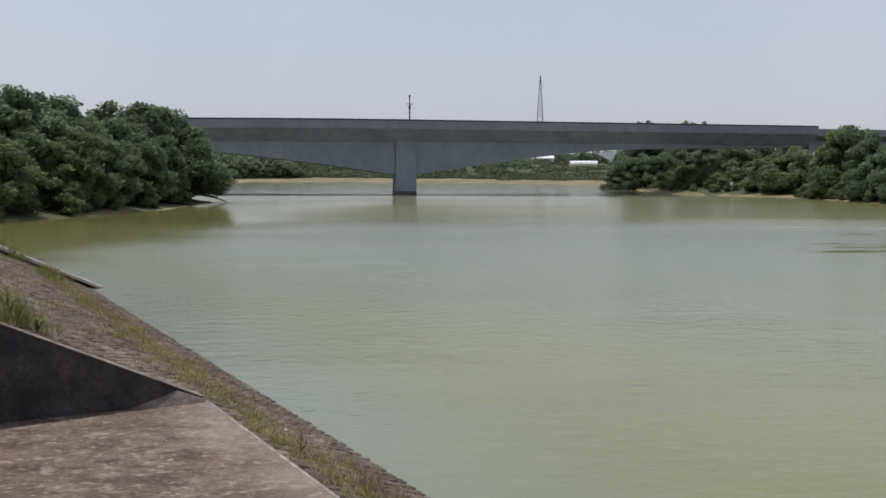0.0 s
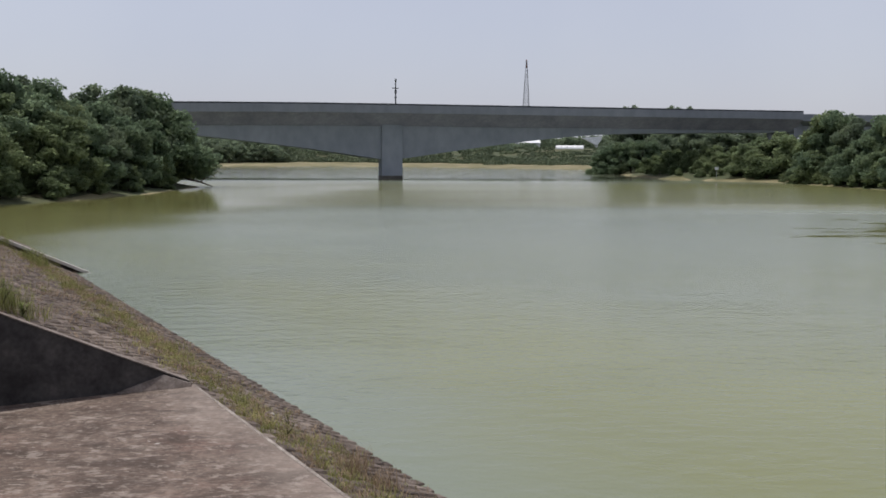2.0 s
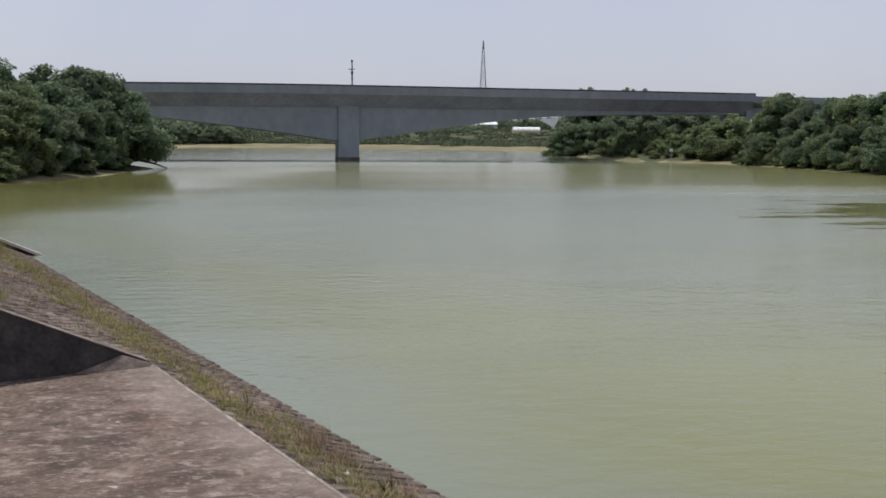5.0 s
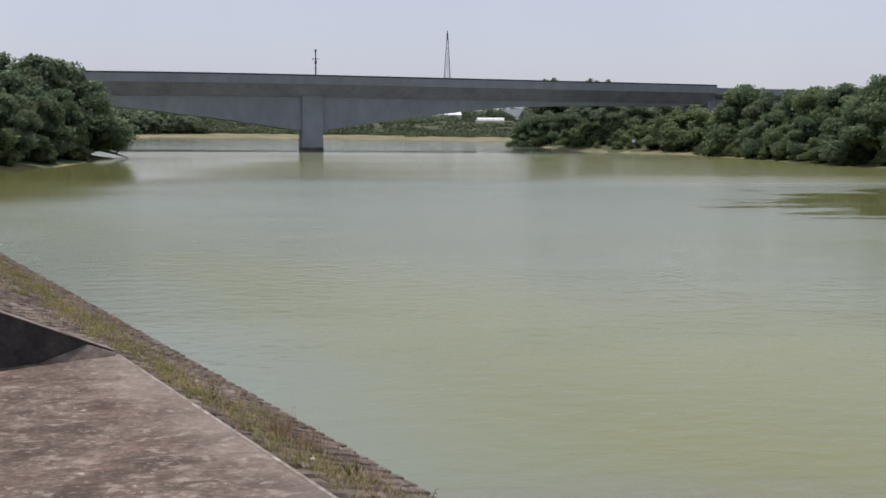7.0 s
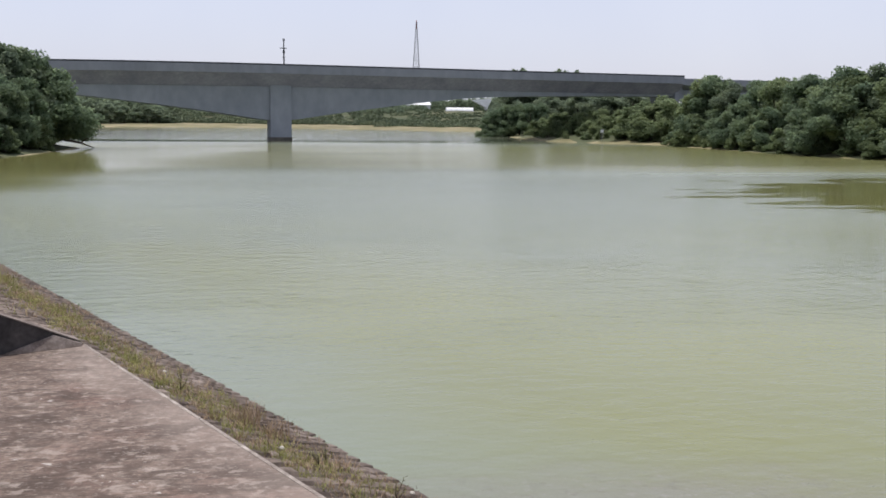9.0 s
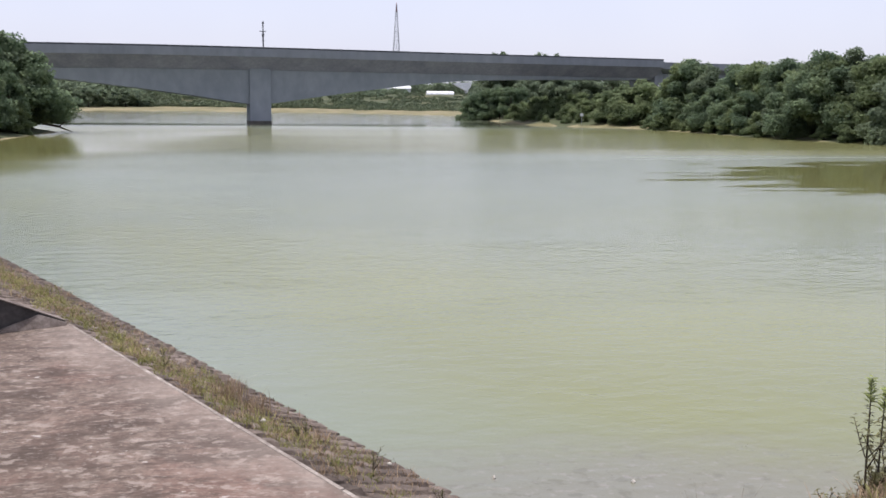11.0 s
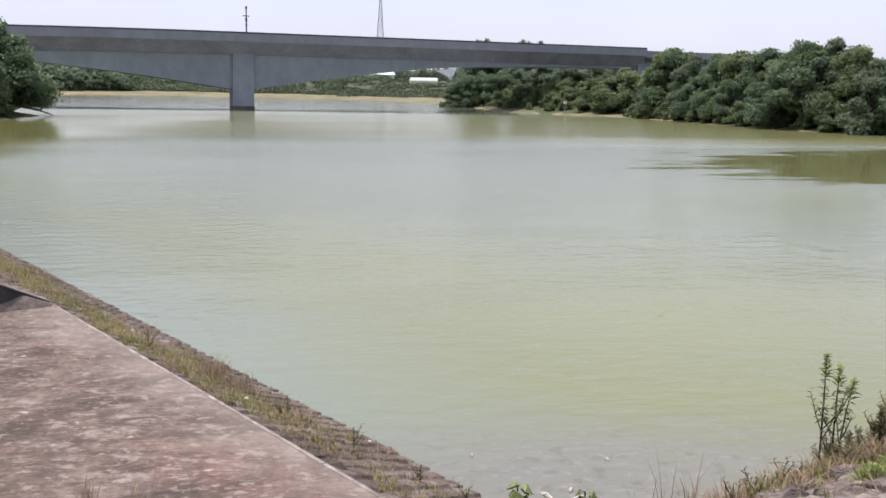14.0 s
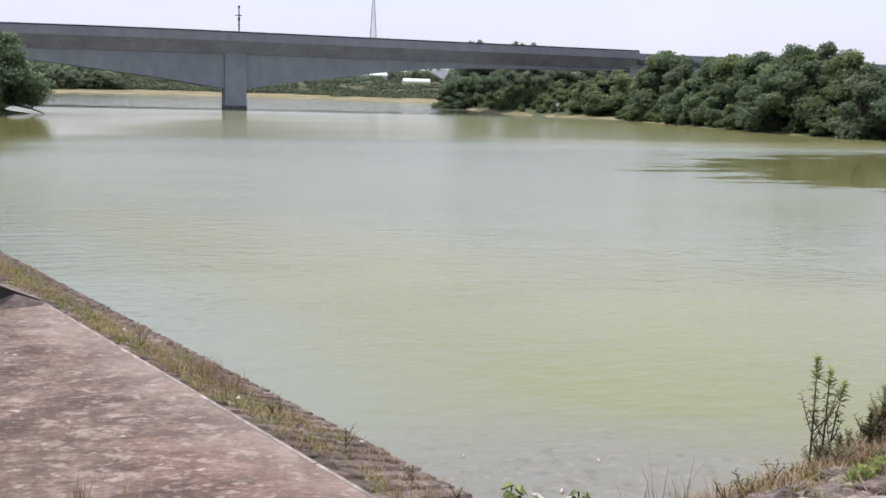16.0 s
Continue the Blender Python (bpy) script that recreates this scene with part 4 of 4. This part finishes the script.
landing = tagged(new("landing_slab"), "flat weathered pinkish-brown concrete landing cut into the slope", "concrete landing", kind="structure")
bm = bmesh.new()
box(bm, (0.3, -8, TOP - 0.5), (EDGE + 0.06, WALL_U, TOP), Matrix((NN.to_4d(), U.to_4d(), (0, 0, 1, 0), (0, 0, 0, 1))).transposed(), 0.03)
part("slab", bm, M_SLAB, landing)
EDGE_M = Matrix((NN.to_4d(), U.to_4d(), (0, 0, 1, 0), (0, 0, 0, 1))).transposed()
for i in range(7):
    bm = bmesh.new()
    box(bm, (EDGE + 0.012, -9.07 + i * 4.53, TOP - 0.3), (EDGE + 0.075, min(WALL_U, -9.07 + (i + 1) * 4.53 - 0.02), TOP + 0.004), EDGE_M, 0.004)
    part("edge_strip", bm, M_STRIP, landing, "pale worn edge of the slab")

wall = tagged(new("wing_wall"), "stained concrete wing wall, base darkened for shade, that falls with the slope", "retaining wall", kind="structure")
bm = bmesh.new()
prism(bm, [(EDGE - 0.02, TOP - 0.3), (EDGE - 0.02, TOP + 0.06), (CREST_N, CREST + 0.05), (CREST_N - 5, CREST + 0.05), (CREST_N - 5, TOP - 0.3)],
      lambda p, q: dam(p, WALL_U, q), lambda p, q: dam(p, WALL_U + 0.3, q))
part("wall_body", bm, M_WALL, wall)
bm = bmesh.new()
prism(bm, [(EDGE - 0.03, TOP + 0.005), (EDGE - 0.03, TOP + 0.05), (EDGE - 0.50, TOP + 0.25), (EDGE - 1.35, TOP + 0.005)],
      lambda p, q: dam(p, WALL_U - 0.03 - 0.5 * max(0.0, 0.25 - q + TOP), q), lambda p, q: dam(p, WALL_U - 0.002, q))
part("mortar_fillet", bm, M_EDGE, wall, "paler mortar fillet at the wall's low end")
bm = bmesh.new()
prism(bm, [(EDGE - 0.02, TOP + 0.064), (EDGE - 0.02, TOP + 0.085), (CREST_N, CREST + 0.075), (CREST_N - 5, CREST + 0.075), (CREST_N - 5, CREST + 0.054), (CREST_N, CREST + 0.054)],
      lambda p, q: dam(p, WALL_U - 0.02, q), lambda p, q: dam(p, WALL_U + 0.32, q))
part("coping", bm, M_EDGE, wall, "thin pale worn top of the wall")

# far stair wall running down into the water
beam = tagged(new("stair_wall"), "pale-topped concrete kerb wall running down the slope into the water", "kerb wall", kind="structure")
BU = 51.3
for i in range(5):
    n0, n1 = -1.2 + i * 2.12, -1.2 + (i + 1) * 2.12 - 0.05
    bm = bmesh.new()
    prism(bm, [(n0, dam_z(n0) - 0.4), (n0, dam_z(n0) + 0.2), (n1, dam_z(n1) + 0.2), (n1, dam_z(n1) - 0.4)], lambda p, q: dam(p, BU, q), lambda p, q: dam(p, BU + 0.5, q))
    # dark body and pale cap put the shaded side and sunlit top into colour
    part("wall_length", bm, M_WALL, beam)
    bm = bmesh.new()
    prism(bm, [(n0, dam_z(n0) + 0.205), (n0, dam_z(n0) + 0.35), (n1, dam_z(n1) + 0.35), (n1, dam_z(n1) + 0.205)], lambda p, q: dam(p, BU - 0.32, q), lambda p, q: dam(p, BU + 0.56, q))
    part("cap", bm, M_COPING, beam, "pale concrete cap")

# right bank
right_bank = tagged(new("side_embankment"), "stone-faced bank descending to the water beside the landing", "embankment", kind="structure")
bm = bmesh.new()
prism(bm, [(-6, -4.5), (-6, BANK_TOP), (BANK_M0, BANK_TOP), (BANK_M1, bank_z(BANK_M1) - 0.03), (BANK_M1 + 0.1, bank_z(BANK_M1 + 0.1)), (10.0, bank_z(10.0)), (10.0, -4.5)],
      lambda p, q: bank(p, 1.2, q), lambda p, q: bank(p, 90, q))
part("slope_bed", bm, M_JOINT, right_bank, "silted bed of the stone facing")


# ---- grass, weeds and debris ----
def blades(name, label, tufts, mat, seed, cat="grass"):
    """Grass as one mass: (foot, height, number, radius) tufts of bent blades."""
    rng = np.random.default_rng(seed)
    V, Fa = [], []
    for p, h, n, r in tufts:
        for _ in range(int(n * 1.5)):
            a, b = rng.uniform(0, 6.283), rng.uniform(0, 6.283)
            q = np.array(p) + np.array([math.cos(a), math.sin(a), 0]) * r * rng.uniform(0, 1)
            hh = h * rng.uniform(0.5, 1.15)
            lean = rng.uniform(0.15, 1.35) if h < 0.3 else rng.uniform(0.1, 0.8)
            tip = q + np.array([math.cos(b) * hh * lean, math.sin(b) * hh * lean, hh])
            mid = q * 0.5 + tip * 0.5 + np.array([0, 0, hh * 0.14])
            w = np.array([-math.sin(b), math.cos(b), 0]) * (0.0028 + 0.0042 * rng.uniform()) * (1 if h < 0.4 else 0.75)
            k = len(V)
            V += [q - w, q + w, mid + w * 0.8, mid - w * 0.8, tip]
            Fa += [(k, k + 1, k + 2, k + 3), (k + 3, k + 2, k + 4)]
    return tagged(mesh_object(name, V, Fa, mat), label, cat, kind="stuff")


gr = random.Random(3)
green_t, dry_t = [], []
for i in range(1900):
    u = 7 + 43 * gr.random() ** 1.25
    n = gr.gauss(6.25, 0.48)
    if n < EDGE + 0.12 and u < WALL_U + 0.5:
        n = EDGE + 0.12 + gr.random() * 0.5
    dens = 0.5 + 0.5 * math.sin(u * 0.9) * math.sin(u * 0.37 + 1)
    if gr.random() > 0.45 + 0.55 * dens or (u < 11.5 and gr.random() < 0.6):
        continue
    t = (dam(n, u, dam_z(n)), gr.uniform(0.04, 0.135), gr.randint(18, 32), gr.uniform(0.14, 0.34))
    (green_t if gr.random() < 0.62 else dry_t).append(t)
for i in range(420):
    u, n = 7 + 43 * gr.random() ** 1.3, gr.uniform(EDGE + 0.2, 8.3)
    dry_t.append((dam(n, u, dam_z(n)), gr.uniform(0.04, 0.13), gr.randint(8, 16), 0.2))
for i in range(600):
    u, n = gr.uniform(20, 50), gr.uniform(0.5, 6.5)
    (green_t if gr.random() < 0.22 else dry_t).append((dam(n, u, dam_z(n)), gr.uniform(0.04, 0.15), gr.randint(10, 20), 0.4))
for n, u, h in ((6.5, 14.3, 0.38), (6.8, 14.8, 0.42), (6.7, 13.8, 0.32)):
    dry_t.append((dam(n, u, dam_z(n)), h, 60, 0.3))
for n, u, h, k in ((2.1, 20.0, 0.45, 120), (2.5, 20.6, 0.5, 130), (1.9, 20.6, 0.6, 130), (2.2, 21.2, 0.5, 110), (1.3, 20.3, 0.55, 120), (2.8, 20.4, 0.3, 90), (5.9, 43.0, 0.7, 90), (6.1, 42.2, 0.6, 70), (5.7, 43.8, 0.65, 80),
                (5.5, 34.4, 0.3, 50), (5.2, 26.6, 0.25, 50), (6.6, 25.3, 0.3, 60), (5.0, 49.5, 0.9, 60), (5.4, 50.0, 0.7, 50), (6.4, 30.0, 0.3, 60), (6.7, 33.0, 0.3, 50), (6.4, 37.0, 0.32, 50)):
    green_t.append((dam(n, u, dam_z(n)), h, k, 0.5))
for n, u in ((2.9, 9.4), (1.9, 9.9), (3.2, 8.9)):
    dry_t.append((dam(n, u, TOP), 0.28, 14, 0.1))
for i in range(90):
    c, m = gr.uniform(3.5, 9.0), gr.uniform(2.6, 4.05)
    (green_t if gr.random() < 0.45 else dry_t).append((bank(m, c, bank_z(m)), gr.uniform(0.04, 0.12), gr.randint(5, 10), 0.12))
for i in range(760):
    p = bank(BANK_M1 + gr.uniform(-0.35, 0.35), gr.uniform(4.0, 9.0), 0)
    p.z = bank_z(p.dot(MM))
    (green_t if gr.random() < 0.22 else dry_t).append((p, gr.uniform(0.05, 0.2), gr.randint(8, 18), 0.16))
for c, h in ((4.95, 0.45), (5.15, 0.6), (5.3, 0.66), (5.5, 0.42), (3.9, 0.25), (4.4, 0.26)):
    dry_t.append((bank(BANK_M1, c, bank_z(BANK_M1)), h, 5, 0.10))
blades("slope_grass", "patchy yellow-green grass growing between the stones", green_t, M_GRASS, 31)
blades("dry_slope_grass", "dry brown grass tufts between the stones", dry_t, M_DRY, 32)


def weed(foot, height, seed, mat, leaves=70, label="tall leafy weed with a dark stalk beside the bank", side=2, style="spire"):
    rng = np.random.default_rng(seed)
    ob = tagged(new("weed"), label, "weed", "weeds on the bank")
    ob.location = foot
    bm = bmesh.new()
    bend = rng.normal(0, 0.03, 2) * height
    pts = [(bend[0] * t * t, bend[1] * t * t, height * t - 0.05) for t in (0, 0.25, 0.5, 0.75, 1)]
    tube(bm, pts, [0.010, 0.009, 0.0075, 0.0055, 0.003], 6)
    part("stalk", bm, M_STALK, ob)
    V, Fa = [], []

    def leaf(p, direction, length, width):
        d = np.array(direction, float)
        d = d / np.linalg.norm(d)
        s = np.cross(d, [0, 0, 1])
        s = s / max(1e-6, np.linalg.norm(s)) * width
        k = len(V)
        p = np.array(p)
        droop = np.array([0, 0, -length * 0.25])
        V.extend([p, p + d * length * 0.45 + s, p + d * length + droop, p + d * length * 0.45 - s])
        Fa.append((k, k + 1, k + 2, k + 3))

    def at(t):
        return np.array([bend[0] * t * t, bend[1] * t * t, height * t - 0.05])

    if style == "tall":                # bare below, withered leaves half way, a loose pale rosette on top
        for i in range(30):
            t, a = rng.uniform(0.42, 0.84), i * 2.4 + rng.uniform(-0.4, 0.4)
            leaf(at(t), (math.cos(a), math.sin(a), rng.uniform(-0.5, 0.5)), rng.uniform(0.05, 0.085), rng.uniform(0.007, 0.012))
        T0, tops = len(V), []
        for i in range(46):
            t, a = 0.82 + 0.19 * i / 45, i * 2.4 + rng.uniform(-0.3, 0.3)
            leaf(at(t), (math.cos(a), math.sin(a), rng.uniform(0.1, 1.6)), rng.uniform(0.055, 0.105) * (1.15 - 0.4 * i / 45), rng.uniform(0.010, 0.017))
        tops = V[T0:]
        del V[T0:]
        nf = T0 // 4
        del Fa[nf:]
        mesh_object("top_leaves", tops, [(4 * k, 4 * k + 1, 4 * k + 2, 4 * k + 3) for k in range(len(tops) // 4)], M_WEEDTOP, ob, "pale young top leaves")
    elif style == "clump":             # narrow leaves fanning up from the root
        for i in range(leaves):
            a, r = i * 2.4, rng.uniform(0, 0.06)
            leaf((r * math.cos(a), r * math.sin(a), rng.uniform(0, height * 0.4)), (math.cos(a), math.sin(a), rng.uniform(0.5, 2.6)), rng.uniform(0.06, 0.12), rng.uniform(0.006, 0.011))
    else:                              # a thin spire, small leaves all the way up
        for i in range(leaves):
            t, a = 0.15 + 0.85 * i / leaves, i * 2.4 + rng.uniform(-0.5, 0.5)
            leaf(at(t), (math.cos(a), math.sin(a), rng.uniform(0.3, 1.6)), rng.uniform(0.035, 0.085), rng.uniform(0.006, 0.012))
    for k in range(side):
        a, t = rng.uniform(0, 6.28), rng.uniform(0.25, 0.5)
        p0 = np.array([bend[0] * t * t, bend[1] * t * t, height * t])
        p1 = p0 + np.array([math.cos(a) * 0.16, math.sin(a) * 0.16, 0.24]) * (0.6 + 0.5 * height)
        bm = bmesh.new()
        tube(bm, [p0, (p0 + p1) / 2 + np.array([0, 0, -0.02]), p1], [0.006, 0.005, 0.003], 5)
        part("twig", bm, M_STALK, ob)
        for i in range(14):
            q = p0 + (p1 - p0) * (0.3 + 0.7 * i / 11)
            b = i * 2.4
            leaf(q, (math.cos(b), math.sin(b), rng.uniform(0.2, 1.2)), rng.uniform(0.035, 0.07), 0.008)
    mesh_object("leaves", V, Fa, mat, ob)
    return ob


def edge_spot(az, out=0.0):
    """The spot on the bank's lower edge seen in that direction from the crest."""
    a = radians(az)
    d = (BANK_M1 + out) / (math.sin(a) * MM.x + math.cos(a) * MM.y)
    p = Vector((d * math.sin(a), d * math.cos(a), 0))
    p.z = bank_z(p.dot(MM))
    return p


weed(edge_spot(32.85), 1.08, 1, M_WEED, side=4, style="tall")
weed(edge_spot(33.45), 0.96, 2, M_WEED, side=3, style="tall")
weed(edge_spot(33.7), 1.0, 3, M_WEED, side=3, style="tall")
for i in range(46):
    az = 33.2 + 5.6 * gr.random() ** 0.8
    weed(edge_spot(az, gr.uniform(-0.05, 0.35)), gr.uniform(0.25, 0.5) + 0.06 * (az - 33), 10 + i, M_WEED, 170, "thin bushy olive weed growing on the bank", 5)
for i in range(20):
    weed(edge_spot(28.5 + 6 * gr.random(), gr.uniform(-0.2, 0.3)), gr.uniform(0.10, 0.26), 70 + i, M_WEED, 34, "short weed growing at the stones' edge", 2)
for az, out in ((33.0, -0.25), (32.0, 0.15), (36.0, -0.75), (36.6, -0.65), (35.6, -0.8), (36.3, -0.9), (36.9, -0.8), (37.2, -0.7)):
    weed(edge_spot(az, out), 0.14, 100 + int(az * 10), M_FRESH, 60, "fresh yellow-green low weed", 0, "clump")
for n, u, h in ((6.9, 10.6, 0.42), (7.3, 9.6, 0.3), (6.5, 11.9, 0.3), (6.6, 17.2, 0.35), (7.0, 12.6, 0.28), (7.6, 9.0, 0.25), (6.1, 15.9, 0.3)):
    weed(dam(n, u, dam_z(n)), h, int(n * 100 + u), M_WEED, 34, "small dark weed rooted between the stones", 2)
for n, u, h in ((2.25, 20.3, 0.72), (2.0, 20.7, 0.85), (2.45, 20.6, 0.62), (1.75, 20.4, 0.78), (2.15, 21.2, 0.66), (2.6, 20.9, 0.42), (1.5, 20.8, 0.7), (2.35, 20.0, 0.5), (2.7, 20.2, 0.34)):
    weed(dam(n, u, dam_z(n)), h, int(n * 90 + u * 7), M_HERB, 130, "bushy green weed rooted between the stones", 9)
for n, u, h in ((5.0, 50.6, 0.8), (5.25, 50.8, 0.95), (4.75, 50.7, 1.0), (5.6, 50.9, 0.75), (5.15, 50.3, 0.6)):
    weed(dam(n, u, dam_z(n)), h, int(n * 90 + u * 7), M_HERB, 130, "dark bushy weed standing by the kerb wall", 8)
for n, u in ((5.85, 45.2), (6.05, 45.6), (6.2, 45.0), (5.95, 46.2), (6.3, 45.8), (5.7, 45.7), (6.15, 46.6), (6.4, 44.6)):
    weed(dam(n, u, dam_z(n)), 0.62, int(n * 70 + u * 9), M_FRESH, 260, "fresh yellow-green bushy tuft on the slope", 6, "clump")


def broad_sprout(x, y, top, seed):
    rng = np.random.default_rng(seed)
    z = bank_z(Vector((x, y, 0)).dot(MM))
    ob = tagged(new("vine_sprout"), "broad-leaved green vine sprout rising from the slope", "sprout", "sprouts by the landing")
    ob.location = (x, y, z)
    bm = bmesh.new()
    tube(bm, [(0, 0, -0.05), (0.01, 0, (top - z) * 0.5), (0, 0.01, top - z)], [0.006, 0.005, 0.004], 6)
    part("stem", bm, M_STALK, ob)
    for i in range(7):
        a = i * 2.1 + rng.uniform(-0.3, 0.3)
        L0 = rng.uniform(0.065, 0.092)
        hgt = (top - z) - 0.018 * (i // 2)
        bm = bmesh.new()
        c = Vector((math.cos(a), math.sin(a), 0))
        sd = Vector((-c.y, c.x, 0))
        o = Vector((0, 0, hgt))
        mid = [o + c * 0.01, o + c * L0 * 0.5 + Vector((0, 0, 0.008)), o + c * L0 * 0.85 - Vector((0, 0, L0 * 0.55))]
        vm = [bm.verts.new(p) for p in mid]
        for sg in (1, -1):
            e1 = bm.verts.new(o + c * L0 * 0.3 + sd * sg * L0 * 0.42 - Vector((0, 0, L0 * 0.18)))
            e2 = bm.verts.new(o + c * L0 * 0.72 + sd * sg * L0 * 0.28 - Vector((0, 0, L0 * 0.42)))
            bm.faces.new((vm[0], vm[1], e1))
            bm.faces.new((vm[1], e2, e1))
            bm.faces.new((vm[1], vm[2], e2))
        part("leaf", bm, M_VINE, ob)


broad_sprout(1.115, 3.84, 3.915, 1)
broad_sprout(1.42, 3.765, 3.90, 2)

# a white notice board on the sandy spit
board = tagged(new("notice_board"), "small white board on a short post by the sandy spit", "notice board")
BZ = float(ground_height(65.2, 228.5)[0])
bm = bmesh.new()
tube(bm, [(65.2, 228.5, BZ - 0.3), (65.2, 228.5, 2.9)], [0.07, 0.06], 6)
part("post", bm, M_STEEL, board)
bm = bmesh.new()
box(bm, (64.8, 228.38, 2.4), (65.6, 228.44, 3.05), None, 0.02)
part("panel", bm, M_WHITE, board, "blank white panel")

# dead branches dipping into the water at the wooded point
snag = tagged(new("fallen_branch"), "dark dead branch reaching from the bank over the water", "branch")
for a, b, c, r in (((-41.5, 171.0, 1.5), (-39.2, 172.2, 0.9), (-37.2, 172.6, 0.1), 0.22), ((-41.0, 171.4, 2.3), (-38.6, 172.8, 2.6), (-36.9, 173.2, 2.0), 0.16),
                   ((-39.2, 172.2, 0.9), (-38.2, 171.8, 1.6), (-37.2, 171.6, 1.8), 0.12), ((-41.2, 172.0, 3.1), (-38.8, 173.0, 3.8), (-37.4, 173.2, 3.6), 0.13)):
    bm = bmesh.new()
    tube(bm, [a, b, c], [r, r * 0.75, r * 0.3], 7)
    part("limb", bm, M_BARK, snag)
# floating litter and driftwood in the shallows
dr = random.Random(12)
for i, (x, y) in enumerate([(3.78, 12.55), (4.02, 12.45), (4.1, 12.75), (3.6, 12.4), (5.05, 13.9), (2.95, 14.3)]):
    bm = bmesh.new()
    ln = dr.uniform(0.12, 0.4) if i < 4 else 0.06
    a = dr.uniform(0, 3.1)
    d = Vector((math.cos(a), math.sin(a), 0))
    tube(bm, [Vector((x, y, 0.0)), Vector((x, y, 0.02)) + d * ln * 0.5, Vector((x, y, 0.0)) + d * ln], [0.02, 0.035, 0.015], 6)
    ob = part("driftwood", bm, M_PALE)
    tagged(ob, "small bleached scrap of driftwood in the shallows", "driftwood", "debris in the shallows")
for i in range(3):
    bm = bmesh.new()
    p = dam(*((6.6, 18.0, dam_z(6.6) + 0.12), (8.1, 12.0, dam_z(8.1) + 0.08), (6.2, 12.4, dam_z(6.2) + 0.12))[i])
    bmesh.ops.create_icosphere(bm, subdivisions=2, radius=0.04)
    for v in bm.verts:
        v.co = v.co * (1 + 0.3 * noise.noise(v.co * 30)) + p
        v.co.z = p.z + (v.co.z - p.z) * 0.7
    tagged(part("litter", bm, M_PALE), "small white scrap of litter on the slope", "litter", "litter on the slope")

# ---- the stone facing, block by block ----
def block_mesh(seed, lx, ly, h, mat=M_BLOCK):
    rng = random.Random(seed)
    bm = bmesh.new()
    j = lambda s: rng.uniform(-s, s)
    b = [bm.verts.new((sx * lx / 2, sy * ly / 2, -0.03)) for sx, sy in ((-1, -1), (1, -1), (1, 1), (-1, 1))]
    t = [bm.verts.new((sx * (lx / 2 - 0.055) + j(0.03), sy * (ly / 2 - 0.045) + j(0.02), h + j(0.010) + (0.022 if sy > 0 else -0.016))) for sx, sy in ((-1, -1), (1, -1), (1, 1), (-1, 1))]
    c = bm.verts.new((j(0.05), j(0.04), h + 0.016))
    for i in range(4):
        bm.faces.new((b[i], b[(i + 1) % 4], t[(i + 1) % 4], t[i]))
        bm.faces.new((t[i], t[(i + 1) % 4], c))
    me = bpy.data.meshes.new("block")
    bm.to_mesh(me)
    bm.free()
    me.materials.append(mat)
    return me


LX_, LY_ = 0.40, 0.31
ROUGH = material("rough_bank_stone", [(0.062, 0.049, 0.041), (0.165, 0.134, 0.114), (0.31, 0.262, 0.226)], 5.5, 0.95, 1.0, 5, island=0.2, bump_dist=0.05)
BLOCKS = [block_mesh(100 + i, LX_ - 0.03, LY_ - 0.03, 0.025) for i in range(6)]
br = random.Random(77)


def facing(place, zfun, along_dir, out_dir, n0, n1, u0, u1, near, parent, skip, stones=None, lx=LX_, ly=LY_):
    """Rows of blocks on a slope: the stretch 'near' as single pieces, the rest joined."""
    fall = zfun(n0) - zfun(n0 + 1)
    down = (out_dir - Vector((0, 0, fall))).normalized()
    up = along_dir.cross(down).normalized()
    if up.z < 0:
        up = -up
    basis = Matrix((along_dir, down, up)).transposed().to_4x4()
    V, Fa, off = [], [], 0
    stones = stones or BLOCKS
    step = ly / math.sqrt(1 + fall * fall)
    row, n = 0, n0
    while n < n1:
        u = u0 + (lx / 2 if row % 2 else 0)
        while u < u1:
            if not skip(n, u):
                turn = Matrix.Rotation(br.gauss(0, 0.06), 4, "Z") @ Matrix.Rotation(br.gauss(0, 0.045), 4, "X") @ Matrix.Rotation(br.gauss(0, 0.04), 4, "Y")
                m = Matrix.Translation(place(n, u, zfun(n) + br.gauss(0, 0.007))) @ basis @ turn
                me = stones[br.randrange(len(stones))]
                if near(n, u):
                    ob = new("block", me)
                    ob.parent = parent
                    ob.matrix_basis = m
                else:
                    V += [m @ v.co for v in me.vertices]
                    Fa += [tuple(i + off for i in p.vertices) for p in me.polygons]
                    off += len(me.vertices)
            u += lx
        n += step
        row += 1
    if V:
        tagged(mesh_object("stone_facing", V, Fa, M_BLOCK, parent), "rows of weathered concrete blocks", kind="stuff")


facing(dam, dam_z, U, NN, EDGE + 0.22, 9.2, 4.0, 51.0, lambda n, u: 8.6 < u < 18.0 and n < 8.9, dam_body, lambda n, u: False)
facing(dam, dam_z, U, NN, CREST_N + 0.2, EDGE + 0.1, WALL_U + 0.65, 51.0, lambda n, u: False, dam_body, lambda n, u: False)
facing(bank, bank_z, C, MM, BANK_M0 + 0.15, BANK_M1 - 0.05, 1.5, 26, lambda n, u: 2.0 < u < 12.0, right_bank, lambda n, u: False,
       [block_mesh(200 + i, 0.40, 0.22, 0.02 + 0.018 * (i % 4), ROUGH) for i in range(8)], 0.44, 0.26)
